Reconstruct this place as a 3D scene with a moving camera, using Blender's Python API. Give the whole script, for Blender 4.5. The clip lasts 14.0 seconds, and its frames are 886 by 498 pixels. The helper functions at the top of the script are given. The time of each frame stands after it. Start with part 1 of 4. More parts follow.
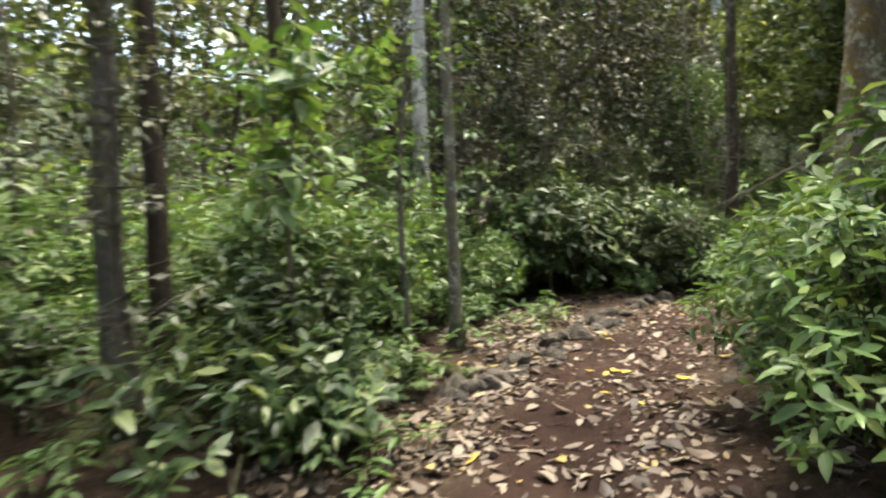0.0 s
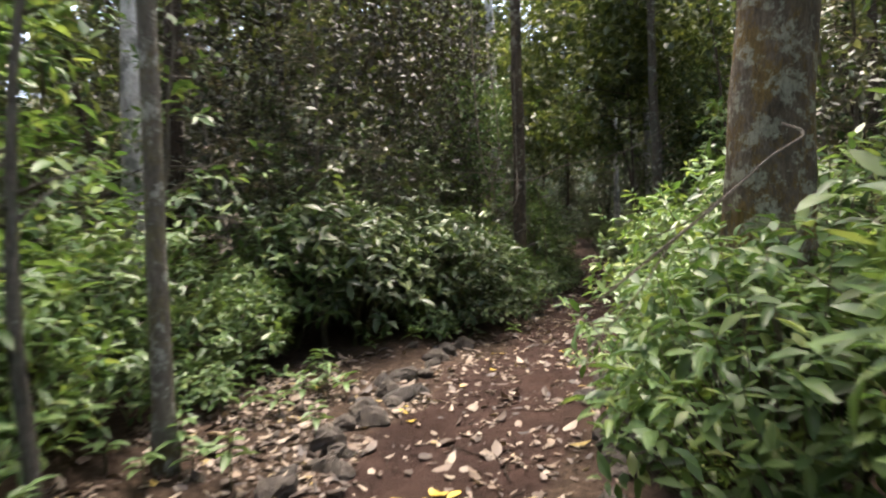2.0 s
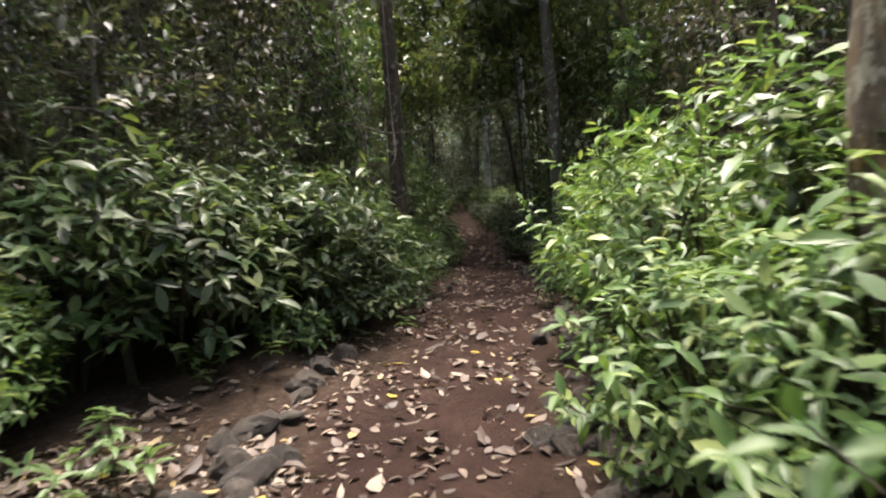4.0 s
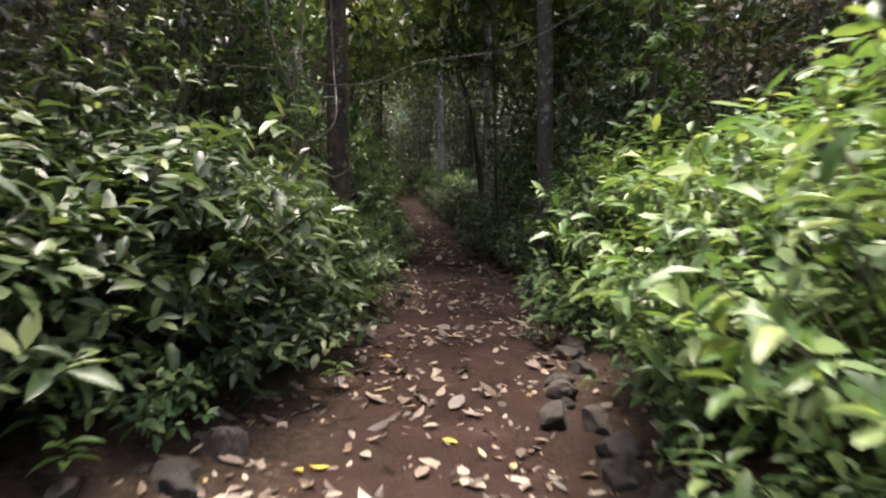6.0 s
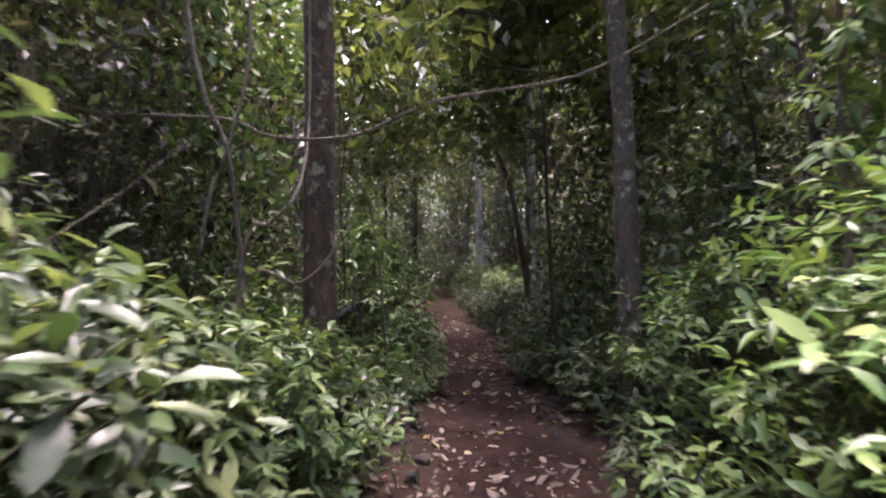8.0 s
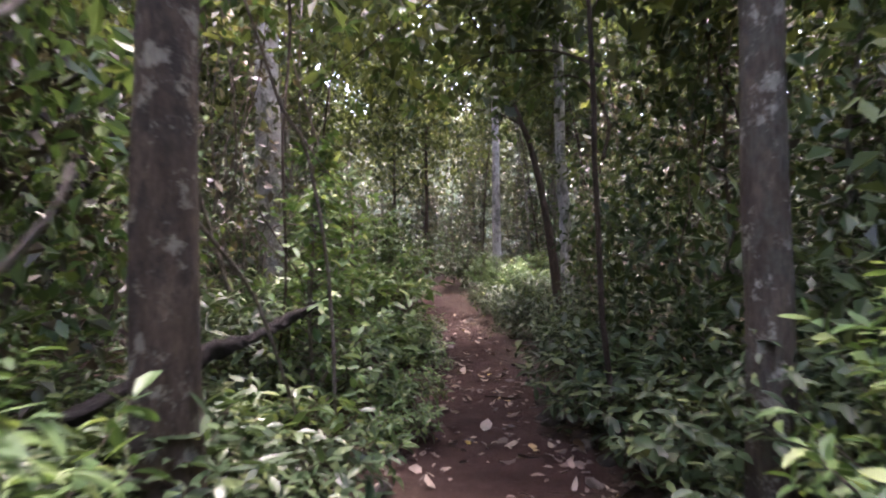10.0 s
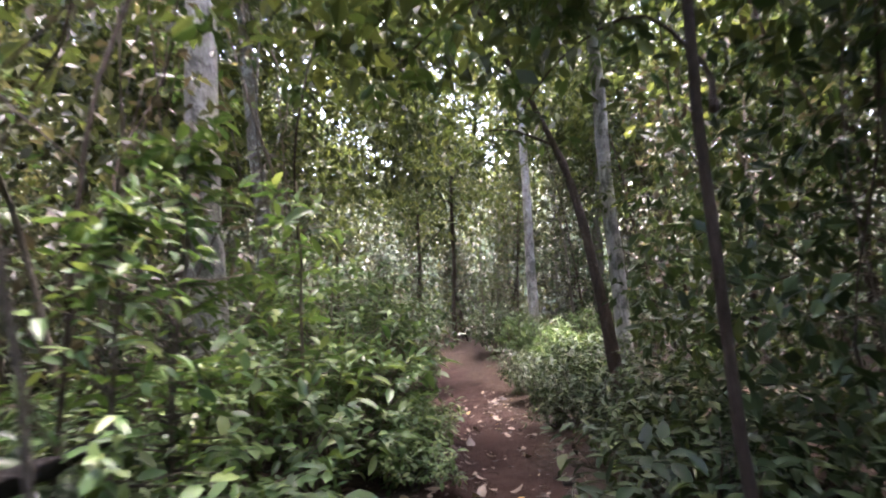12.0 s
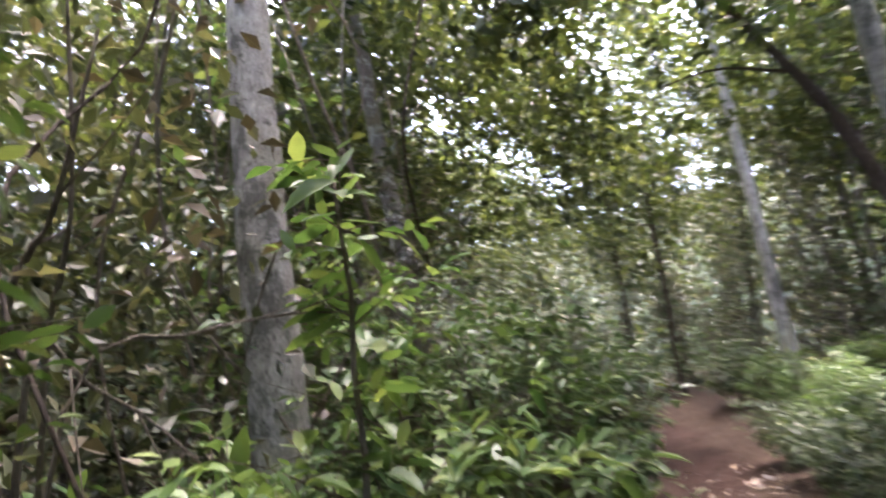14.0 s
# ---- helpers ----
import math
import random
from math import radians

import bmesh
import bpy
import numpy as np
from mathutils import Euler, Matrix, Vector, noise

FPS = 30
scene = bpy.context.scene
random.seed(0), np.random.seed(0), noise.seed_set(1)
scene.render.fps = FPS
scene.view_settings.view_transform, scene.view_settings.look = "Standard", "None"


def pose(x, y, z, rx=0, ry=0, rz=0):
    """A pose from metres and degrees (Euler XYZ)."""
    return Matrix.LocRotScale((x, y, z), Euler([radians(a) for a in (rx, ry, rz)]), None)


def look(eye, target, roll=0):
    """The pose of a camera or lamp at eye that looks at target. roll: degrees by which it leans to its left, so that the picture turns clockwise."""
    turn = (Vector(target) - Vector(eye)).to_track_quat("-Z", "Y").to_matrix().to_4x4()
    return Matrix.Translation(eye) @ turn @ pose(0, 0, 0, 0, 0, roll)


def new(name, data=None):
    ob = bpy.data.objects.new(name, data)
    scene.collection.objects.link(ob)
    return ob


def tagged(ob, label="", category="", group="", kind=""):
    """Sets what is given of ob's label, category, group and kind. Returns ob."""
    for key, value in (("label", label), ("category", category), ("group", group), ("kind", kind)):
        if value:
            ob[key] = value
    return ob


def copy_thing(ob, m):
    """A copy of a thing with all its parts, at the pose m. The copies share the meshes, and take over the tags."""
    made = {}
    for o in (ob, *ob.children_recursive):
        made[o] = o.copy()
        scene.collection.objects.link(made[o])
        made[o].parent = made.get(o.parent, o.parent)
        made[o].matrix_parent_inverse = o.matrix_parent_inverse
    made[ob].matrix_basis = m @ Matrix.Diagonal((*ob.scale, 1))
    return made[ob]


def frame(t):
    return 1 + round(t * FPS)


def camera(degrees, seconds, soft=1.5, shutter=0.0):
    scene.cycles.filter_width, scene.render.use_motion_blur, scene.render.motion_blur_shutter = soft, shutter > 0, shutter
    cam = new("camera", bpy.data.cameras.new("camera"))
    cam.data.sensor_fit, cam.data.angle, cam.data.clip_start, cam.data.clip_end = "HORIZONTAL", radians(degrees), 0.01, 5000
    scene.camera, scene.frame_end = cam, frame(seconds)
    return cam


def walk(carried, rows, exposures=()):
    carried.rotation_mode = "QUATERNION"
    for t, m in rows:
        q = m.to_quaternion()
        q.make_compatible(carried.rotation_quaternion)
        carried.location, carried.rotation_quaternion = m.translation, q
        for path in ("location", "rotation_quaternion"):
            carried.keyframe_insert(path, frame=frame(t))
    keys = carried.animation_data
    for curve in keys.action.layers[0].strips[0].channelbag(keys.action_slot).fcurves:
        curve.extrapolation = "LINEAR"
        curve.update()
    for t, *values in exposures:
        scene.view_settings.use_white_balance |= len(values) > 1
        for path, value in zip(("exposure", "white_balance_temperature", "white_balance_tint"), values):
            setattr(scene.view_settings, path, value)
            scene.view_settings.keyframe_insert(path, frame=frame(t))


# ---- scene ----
cam = camera(71.3, 14.0, soft=2.0, shutter=0.7)
PATH = [
    (0.0, pose(0.000, 0.000, 1.500, 87.08, 1.97, -0.04)),
    (0.5, pose(0.058, 0.571, 1.520, 86.70, 2.32, -5.57)),
    (1.0, pose(0.153, 1.170, 1.510, 86.69, 0.52, -9.59)),
    (1.5, pose(0.211, 1.789, 1.528, 86.79, 0.18, -18.18)),
    (2.0, pose(0.344, 2.349, 1.499, 88.93, 1.52, -21.36)),
    (2.5, pose(0.468, 2.881, 1.490, 88.36, 1.20, -27.15)),
    (3.0, pose(0.648, 3.366, 1.482, 87.42, 3.40, -30.88)),
    (5.5, pose(1.905, 5.801, 1.483, 83.70, 0.67, -38.54)),
    (6.0, pose(2.258, 6.297, 1.506, 83.70, 0.31, -39.62)),
    (6.5, pose(2.610, 6.783, 1.520, 87.40, 1.34, -39.18)),
    (7.0, pose(3.020, 7.211, 1.526, 89.50, 1.39, -38.28)),
    (7.5, pose(3.420, 7.688, 1.538, 88.60, 0.59, -40.04)),
    (8.0, pose(3.868, 8.145, 1.560, 92.70, 1.23, -35.76)),
    (10.5, pose(5.808, 10.393, 1.606, 91.49, 1.22, -33.51)),
    (11.0, pose(6.246, 10.825, 1.626, 91.88, 3.58, -31.16)),
    (11.5, pose(6.700, 11.272, 1.648, 96.94, 4.66, -25.99)),
    (12.0, pose(7.042, 11.752, 1.645, 97.67, 2.61, -30.12)),
    (12.5, pose(7.430, 12.244, 1.613, 96.06, 2.47, -29.43)),
    (13.0, pose(7.758, 12.744, 1.615, 96.24, 3.49, -26.46)),
    (13.5, pose(8.041, 13.256, 1.656, 100.25, 5.71, -20.12)),
    (14.0, pose(8.334, 13.728, 1.695, 104.32, 6.73, -10.18)),
]
walk(cam, PATH, exposures=[(0.0, 3.5, 7250, 3), (2.0, 3.35, 7050, 13), (3.0, 3.3, 6950, 14), (5.5, 3.5, 6850, 12), (6.5, 3.6, 6750, 21), (7.5, 3.9, 6550, 31), (8.2, 4.25, 6500, 34), (10.5, 4.9, 6400, 36), (11.5, 5.05, 6400, 34), (12.5, 5.1, 6500, 26), (14.0, 5.05, 6550, 25)])

# ---- world and light ----
SUN_EL, SUN_AZ = 80.0, 40.0
world = bpy.data.worlds.new("sky")
scene.world = world
world.use_nodes = True
wn = world.node_tree.nodes
sky = wn.new("ShaderNodeTexSky")
sky.sky_type, sky.sun_disc = "NISHITA", False
sky.sun_elevation, sky.sun_rotation = radians(SUN_EL), radians(SUN_AZ)
sky.air_density, sky.dust_density, sky.ozone_density = 1.0, 4.0, 0.6
wn["Background"].inputs["Strength"].default_value = 0.15
world.node_tree.links.new(sky.outputs["Color"], wn["Background"].inputs["Color"])
sun_data = bpy.data.lights.new("sun", "SUN")
sun_data.energy, sun_data.angle, sun_data.color = 1.5, radians(22), (1.0, 0.98, 0.94)
sun = new("sun", sun_data)
az, el = radians(SUN_AZ), radians(SUN_EL)
sun_dir = Vector((math.sin(az) * math.cos(el), math.cos(az) * math.cos(el), math.sin(el)))
sun.matrix_world = look(sun_dir * 40, (0, 0, 0))

# ---- materials ----
def material(name):
    m = bpy.data.materials.new(name)
    m.use_nodes = True
    nt = m.node_tree
    return m, nt, nt.nodes["Principled BSDF"], nt.nodes["Material Output"]


def ramp_of(nt, src, stops):
    r = nt.nodes.new("ShaderNodeValToRGB")
    while len(r.color_ramp.elements) < len(stops):
        r.color_ramp.elements.new(0.5)
    for e, (p, c) in zip(r.color_ramp.elements, stops):
        e.position, e.color = p, (*c, 1)
    nt.links.new(src, r.inputs[0])
    return r.outputs[0]


def noise_of(nt, scale, detail=4.0, rough=0.6, stretch=None):
    n = nt.nodes.new("ShaderNodeTexNoise")
    n.inputs["Scale"].default_value, n.inputs["Detail"].default_value, n.inputs["Roughness"].default_value = scale, detail, rough
    co = nt.nodes.new("ShaderNodeTexCoord")
    if stretch:
        mp = nt.nodes.new("ShaderNodeMapping")
        mp.inputs["Scale"].default_value = stretch
        nt.links.new(co.outputs["Object"], mp.inputs[0])
        nt.links.new(mp.outputs[0], n.inputs["Vector"])
    else:
        nt.links.new(co.outputs["Object"], n.inputs["Vector"])
    return n.outputs["Fac"]


def mix_of(nt, fac, a, b, mode="MIX"):
    x = nt.nodes.new("ShaderNodeMix")
    x.data_type, x.blend_type = "RGBA", mode
    for k, v in ((0, fac), (6, a), (7, b)):
        if isinstance(v, (int, float)):
            x.inputs[k].default_value = v
        elif isinstance(v, tuple):
            x.inputs[k].default_value = (*v, 1)
        else:
            nt.links.new(v, x.inputs[k])
    return x.outputs[2]


def bump_of(nt, bs, height, strength, distance):
    b = nt.nodes.new("ShaderNodeBump")
    b.inputs["Strength"].default_value, b.inputs["Distance"].default_value = strength, distance
    nt.links.new(height, b.inputs["Height"])
    nt.links.new(b.outputs[0], bs.inputs["Normal"])


def leaf_material(name, stops, rough=0.38, through_light=0.35, mottled=0.35, gloss=0.45):
    m, nt, bs, out = material(name)
    geo = nt.nodes.new("ShaderNodeNewGeometry")
    col = ramp_of(nt, geo.outputs["Random Per Island"], stops)
    col = mix_of(nt, mottled, col, ramp_of(nt, noise_of(nt, 9.0), [(0.3, (0.35, 0.35, 0.35)), (0.7, (1, 1, 1))]), "MULTIPLY")
    nt.links.new(col, bs.inputs["Base Color"])
    bs.inputs["Roughness"].default_value = rough
    bs.inputs["Specular IOR Level"].default_value = gloss
    bump_of(nt, bs, noise_of(nt, 60.0), 0.25, 0.004)
    tr = nt.nodes.new("ShaderNodeBsdfTranslucent")
    nt.links.new(mix_of(nt, 1.0, col, (1.0, 1.0, 0.55), "MULTIPLY"), tr.inputs["Color"])
    mx = nt.nodes.new("ShaderNodeMixShader")
    mx.inputs[0].default_value = through_light
    nt.links.new(bs.outputs[0], mx.inputs[1])
    nt.links.new(tr.outputs[0], mx.inputs[2])
    nt.links.new(mx.outputs[0], out.inputs["Surface"])
    return m


LEAF_SHRUB = leaf_material("shrub_leaf", [(0.0, (0.042, 0.082, 0.030)), (0.45, (0.075, 0.130, 0.045)), (0.8, (0.115, 0.175, 0.060)), (1.0, (0.19, 0.24, 0.09))], 0.40, gloss=0.30)
LEAF_FRESH = leaf_material("fresh_leaf", [(0.0, (0.058, 0.115, 0.036)), (0.5, (0.095, 0.165, 0.052)), (0.85, (0.15, 0.22, 0.07)), (1.0, (0.23, 0.28, 0.10))], 0.40, 0.4, gloss=0.32)
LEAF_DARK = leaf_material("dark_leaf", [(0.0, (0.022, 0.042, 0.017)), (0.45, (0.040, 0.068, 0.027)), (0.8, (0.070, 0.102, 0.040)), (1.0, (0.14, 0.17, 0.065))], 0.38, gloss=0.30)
LEAF_FOREST = leaf_material("forest_leaf", [(0.0, (0.030, 0.040, 0.021)), (0.5, (0.055, 0.066, 0.034)), (0.8, (0.090, 0.098, 0.052)), (1.0, (0.17, 0.16, 0.09))], 0.45, 0.36)
LEAF_CROWN = leaf_material("crown_leaf", [(0.0, (0.030, 0.045, 0.018)), (0.5, (0.062, 0.085, 0.03)), (0.85, (0.105, 0.125, 0.045)), (1.0, (0.165, 0.185, 0.068))], 0.45, 0.52)
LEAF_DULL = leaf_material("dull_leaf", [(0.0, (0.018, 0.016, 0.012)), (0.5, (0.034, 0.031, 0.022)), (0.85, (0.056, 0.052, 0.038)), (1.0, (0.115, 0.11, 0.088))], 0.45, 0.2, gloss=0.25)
LITTER = leaf_material("fallen_leaf", [(0.0, (0.035, 0.023, 0.017)), (0.35, (0.085, 0.058, 0.042)), (0.62, (0.165, 0.120, 0.088)), (0.95, (0.27, 0.215, 0.16)), (0.99, (0.31, 0.22, 0.08)), (1.0, (0.38, 0.26, 0.06))], 0.6, 0.1, 0.6)
LEAF_YELLOW = leaf_material("yellow_leaf", [(0.0, (0.40, 0.26, 0.035)), (1.0, (0.58, 0.41, 0.07))], 0.5, 0.2, 0.4)
LEAF_DRY = leaf_material("dry_leaf", [(0.0, (0.045, 0.036, 0.026)), (0.5, (0.085, 0.068, 0.046)), (0.85, (0.14, 0.115, 0.08)), (1.0, (0.26, 0.225, 0.17))], 0.6, 0.2)


def bark_material(name, stops, lichen, amount, scale=9.0, rough=0.85, blotch=None, stretch=0.16, relief=0.05):
    """Bark: long furrows, blotches of lichen at two sizes, fine grain."""
    m, nt, bs, out = material(name)
    furrow = noise_of(nt, scale, 7, 0.7, (1, 1, stretch))
    col = ramp_of(nt, furrow, stops)
    if blotch:
        big = ramp_of(nt, noise_of(nt, 4.2, 6, 0.75, (1, 1, 0.6)), [(0.50, (0, 0, 0)), (0.58, (1, 1, 1))])
        col = mix_of(nt, big, col, blotch)
    spot = ramp_of(nt, noise_of(nt, 7.5, 6, 0.75), [(0.60 - amount, (0, 0, 0)), (0.66 - amount, (0.9, 0.9, 0.9))])
    col = mix_of(nt, spot, col, lichen)
    fine = ramp_of(nt, noise_of(nt, 48.0, 4, 0.7, (1, 1, 0.4)), [(0.3, (0.38, 0.38, 0.38)), (0.72, (1.1, 1.1, 1.1))])
    nt.links.new(mix_of(nt, 0.85, col, fine, "MULTIPLY"), bs.inputs["Base Color"])
    bs.inputs["Roughness"].default_value = rough
    bs.inputs["Specular IOR Level"].default_value = 0.2
    bump_of(nt, bs, noise_of(nt, scale * 2.2, 8, 0.75, (1, 1, stretch + 0.06)), 1.0, relief)
    return m


BARK_PALE = bark_material("pale_bark", [(0.3, (0.27, 0.26, 0.24)), (0.55, (0.46, 0.45, 0.42)), (0.75, (0.62, 0.61, 0.57))], (0.11, 0.12, 0.10), 0.02, 6.0, 0.8, (0.16, 0.162, 0.145), 0.8, 0.015)
BARK_GREY = bark_material("grey_bark", [(0.3, (0.07, 0.06, 0.05)), (0.55, (0.15, 0.135, 0.11)), (0.75, (0.24, 0.22, 0.19))], (0.36, 0.37, 0.32), 0.0, 10.0, 0.85, (0.11, 0.11, 0.085))
BARK_SPOT = bark_material("spotted_bark", [(0.3, (0.034, 0.026, 0.017)), (0.55, (0.085, 0.068, 0.046)), (0.75, (0.14, 0.115, 0.08))], (0.27, 0.27, 0.215), 0.05, 10.0, 0.85, (0.075, 0.072, 0.052))
BARK_MOTTLED = bark_material("mottled_bark", [(0.3, (0.030, 0.020, 0.012)), (0.55, (0.078, 0.056, 0.036)), (0.75, (0.13, 0.098, 0.064))], (0.20, 0.19, 0.14), 0.06, 10.0, 0.85, (0.036, 0.029, 0.020))
BARK_LICHEN = bark_material("grey_lichened_bark", [(0.3, (0.08, 0.07, 0.055)), (0.55, (0.17, 0.155, 0.125)), (0.75, (0.28, 0.26, 0.22))], (0.40, 0.405, 0.35), 0.07, 10.0, 0.85, (0.15, 0.135, 0.08))
BARK_DARK = bark_material("dark_bark", [(0.3, (0.022, 0.016, 0.011)), (0.55, (0.058, 0.041, 0.029)), (0.8, (0.105, 0.080, 0.060))], (0.125, 0.12, 0.09), -0.03, 11.0)
BARK_RUST = bark_material("lichen_bark", [(0.28, (0.07, 0.054, 0.037)), (0.5, (0.15, 0.118, 0.082)), (0.75, (0.25, 0.21, 0.155))], (0.38, 0.375, 0.28), 0.08, 9.0, 0.85, (0.19, 0.125, 0.04), 0.35)
MOSS_BARK = bark_material("mossy_wood", [(0.3, (0.03, 0.025, 0.015)), (0.7, (0.09, 0.07, 0.04))], (0.09, 0.11, 0.03), 0.12)
BARK_ROTTEN = bark_material("rotten_bark", [(0.3, (0.006, 0.005, 0.004)), (0.55, (0.013, 0.010, 0.008)), (0.8, (0.028, 0.022, 0.017))], (0.03, 0.034, 0.018), -0.02, 11.0)
TWIG = bark_material("twig_bark", [(0.3, (0.09, 0.075, 0.058)), (0.7, (0.21, 0.18, 0.14))], (0.3, 0.29, 0.25), -0.02, 30.0)
GREEN_STEM = bark_material("green_stem", [(0.3, (0.045, 0.05, 0.022)), (0.7, (0.10, 0.095, 0.045))], (0.14, 0.12, 0.08), -0.02, 30.0)


def stone_material():
    m, nt, bs, out = material("dark_lava_stone")
    info = nt.nodes.new("ShaderNodeObjectInfo")
    base = ramp_of(nt, info.outputs["Random"], [(0, (0.024, 0.019, 0.015)), (1, (0.075, 0.060, 0.047))])
    tone = ramp_of(nt, noise_of(nt, 14.0, 6, 0.7), [(0.3, (0.5, 0.5, 0.5)), (0.7, (1.15, 1.1, 1.05))])
    col = mix_of(nt, 1.0, base, tone, "MULTIPLY")
    moss = ramp_of(nt, noise_of(nt, 5.0, 4, 0.6), [(0.58, (0, 0, 0)), (0.72, (0.35, 0.35, 0.35))])
    nt.links.new(mix_of(nt, moss, col, (0.07, 0.075, 0.03)), bs.inputs["Base Color"])
    bs.inputs["Roughness"].default_value = 0.85
    bump_of(nt, bs, noise_of(nt, 45.0, 6, 0.75), 0.8, 0.02)
    return m


STONE = stone_material()


def ground_material():
    m, nt, bs, out = material("forest_soil")
    at = nt.nodes.new("ShaderNodeAttribute")
    at.attribute_name = "trodden"
    soil = ramp_of(nt, noise_of(nt, 2.2, 6, 0.65), [(0.3, (0.028, 0.0165, 0.0135)), (0.55, (0.046, 0.0275, 0.022)), (0.75, (0.068, 0.042, 0.034))])
    grit = ramp_of(nt, noise_of(nt, 70.0, 5, 0.75), [(0.3, (0.42, 0.40, 0.38)), (0.72, (1.3, 1.25, 1.2))])
    soil = mix_of(nt, 0.8, soil, grit, "MULTIPLY")
    damp = ramp_of(nt, noise_of(nt, 0.9, 3, 0.5), [(0.35, (0.62, 0.58, 0.56)), (0.6, (1, 1, 1))])
    soil = mix_of(nt, 0.8, soil, damp, "MULTIPLY")
    humus = ramp_of(nt, noise_of(nt, 16.0, 6, 0.75), [(0.3, (0.020, 0.013, 0.010)), (0.55, (0.05, 0.034, 0.024)), (0.72, (0.13, 0.088, 0.058))])
    nt.links.new(mix_of(nt, at.outputs["Fac"], humus, soil), bs.inputs["Base Color"])
    bs.inputs["Roughness"].default_value = 0.95
    bs.inputs["Specular IOR Level"].default_value = 0.1
    bump_of(nt, bs, noise_of(nt, 38.0, 8, 0.75), 1.0, 0.035)
    return m


SOIL = ground_material()

# ---- tools for meshes ----
rng = np.random.default_rng(7)


def unit(v):
    v = np.asarray(v, float)
    return v / np.maximum(np.linalg.norm(v, axis=-1, keepdims=True), 1e-9)


def mesh_from(name, verts, tris, mats, slots=None, smooth=True):
    me = bpy.data.meshes.new(name)
    verts, tris = np.asarray(verts, np.float32), np.asarray(tris, np.int32)
    me.vertices.add(len(verts))
    me.vertices.foreach_set("co", verts.ravel())
    me.loops.add(tris.size)
    me.loops.foreach_set("vertex_index", tris.ravel())
    me.polygons.add(len(tris))
    me.polygons.foreach_set("loop_start", np.arange(0, tris.size, 3, dtype=np.int32))
    for mt in (mats if isinstance(mats, (list, tuple)) else [mats]):
        me.materials.append(mt)
    if slots is not None:
        me.polygons.foreach_set("material_index", np.asarray(slots, np.int32))
    me.polygons.foreach_set("use_smooth", np.full(len(tris), smooth))
    me.update(calc_edges=True)
    me.validate()
    return me


def part(name, geom, mat, parent, label=""):
    ob = new(name, geom if isinstance(geom, bpy.types.Mesh) else mesh_from(name, *geom, mat))
    ob.parent = parent
    return tagged(ob, label)


def join(*geoms):
    vs, ts, n = [], [], 0
    for v, t in geoms:
        vs.append(np.asarray(v, float).reshape(-1, 3))
        ts.append(np.asarray(t, int).reshape(-1, 3) + n)
        n += len(vs[-1])
    return np.concatenate(vs), np.concatenate(ts)


def leaf_template(stations, curl, fold):
    """A blade in the plane of x (across) and y (along): folded at the midrib, bent down towards its tip."""
    v, t = [(0, 0, 0)], []
    for y, w in stations:
        for s in (-1, 0, 1):
            v.append((s * w, y, -curl * y * y + fold * abs(s) * w))
    v.append((0, 1, -curl))
    n = len(stations)
    t += [(0, 2, 1), (0, 3, 2)]
    for i in range(n - 1):
        a, b = 1 + 3 * i, 4 + 3 * i
        t += [(a, a + 1, b + 1), (a, b + 1, b), (a + 1, a + 2, b + 2), (a + 1, b + 2, b + 1)]
    e, tip = 1 + 3 * (n - 1), 3 * n + 1
    t += [(e, e + 1, tip), (e + 1, e + 2, tip)]
    return np.array(v, float), np.array(t, int)


BLADE = leaf_template([(0.16, 0.24), (0.45, 0.5), (0.76, 0.36)], 0.26, 0.18)
BLADE_MID = leaf_template([(0.3, 0.42), (0.68, 0.44)], 0.25, 0.25)
BLADE_LOW = leaf_template([(0.5, 0.5)], 0.2, 0.2)

BLADE_FAR = (np.array([(0, 0, 0), (-0.5, 0.45, 0.12), (0.5, 0.45, 0.12), (0, 1, -0.1)], float), np.array([(0, 3, 1), (0, 2, 3)]))


def leaves(P, D, N, L, W, template, bend=None):
    """Blades from their base points P, along D, with the upper side towards N."""
    tv, tt = template
    P, D, N = np.asarray(P, float), unit(D), np.asarray(N, float)
    X = unit(np.cross(D, N))
    Z = np.cross(X, D)
    n = len(P)
    bend = rng.uniform(0.0, 1.5, n) if bend is None else bend
    L, W = np.asarray(L, float).reshape(-1, 1, 1) * np.ones((n, 1, 1)), np.asarray(W, float).reshape(-1, 1, 1) * np.ones((n, 1, 1))
    V = (P[:, None, :] + X[:, None, :] * (tv[None, :, 0:1] * W) + D[:, None, :] * (tv[None, :, 1:2] * L)
         + Z[:, None, :] * (tv[None, :, 2:3] * L * np.asarray(bend).reshape(-1, 1, 1)))
    T = tt[None] + (np.arange(n) * len(tv))[:, None, None]
    return V.reshape(-1, 3), T.reshape(-1, 3)


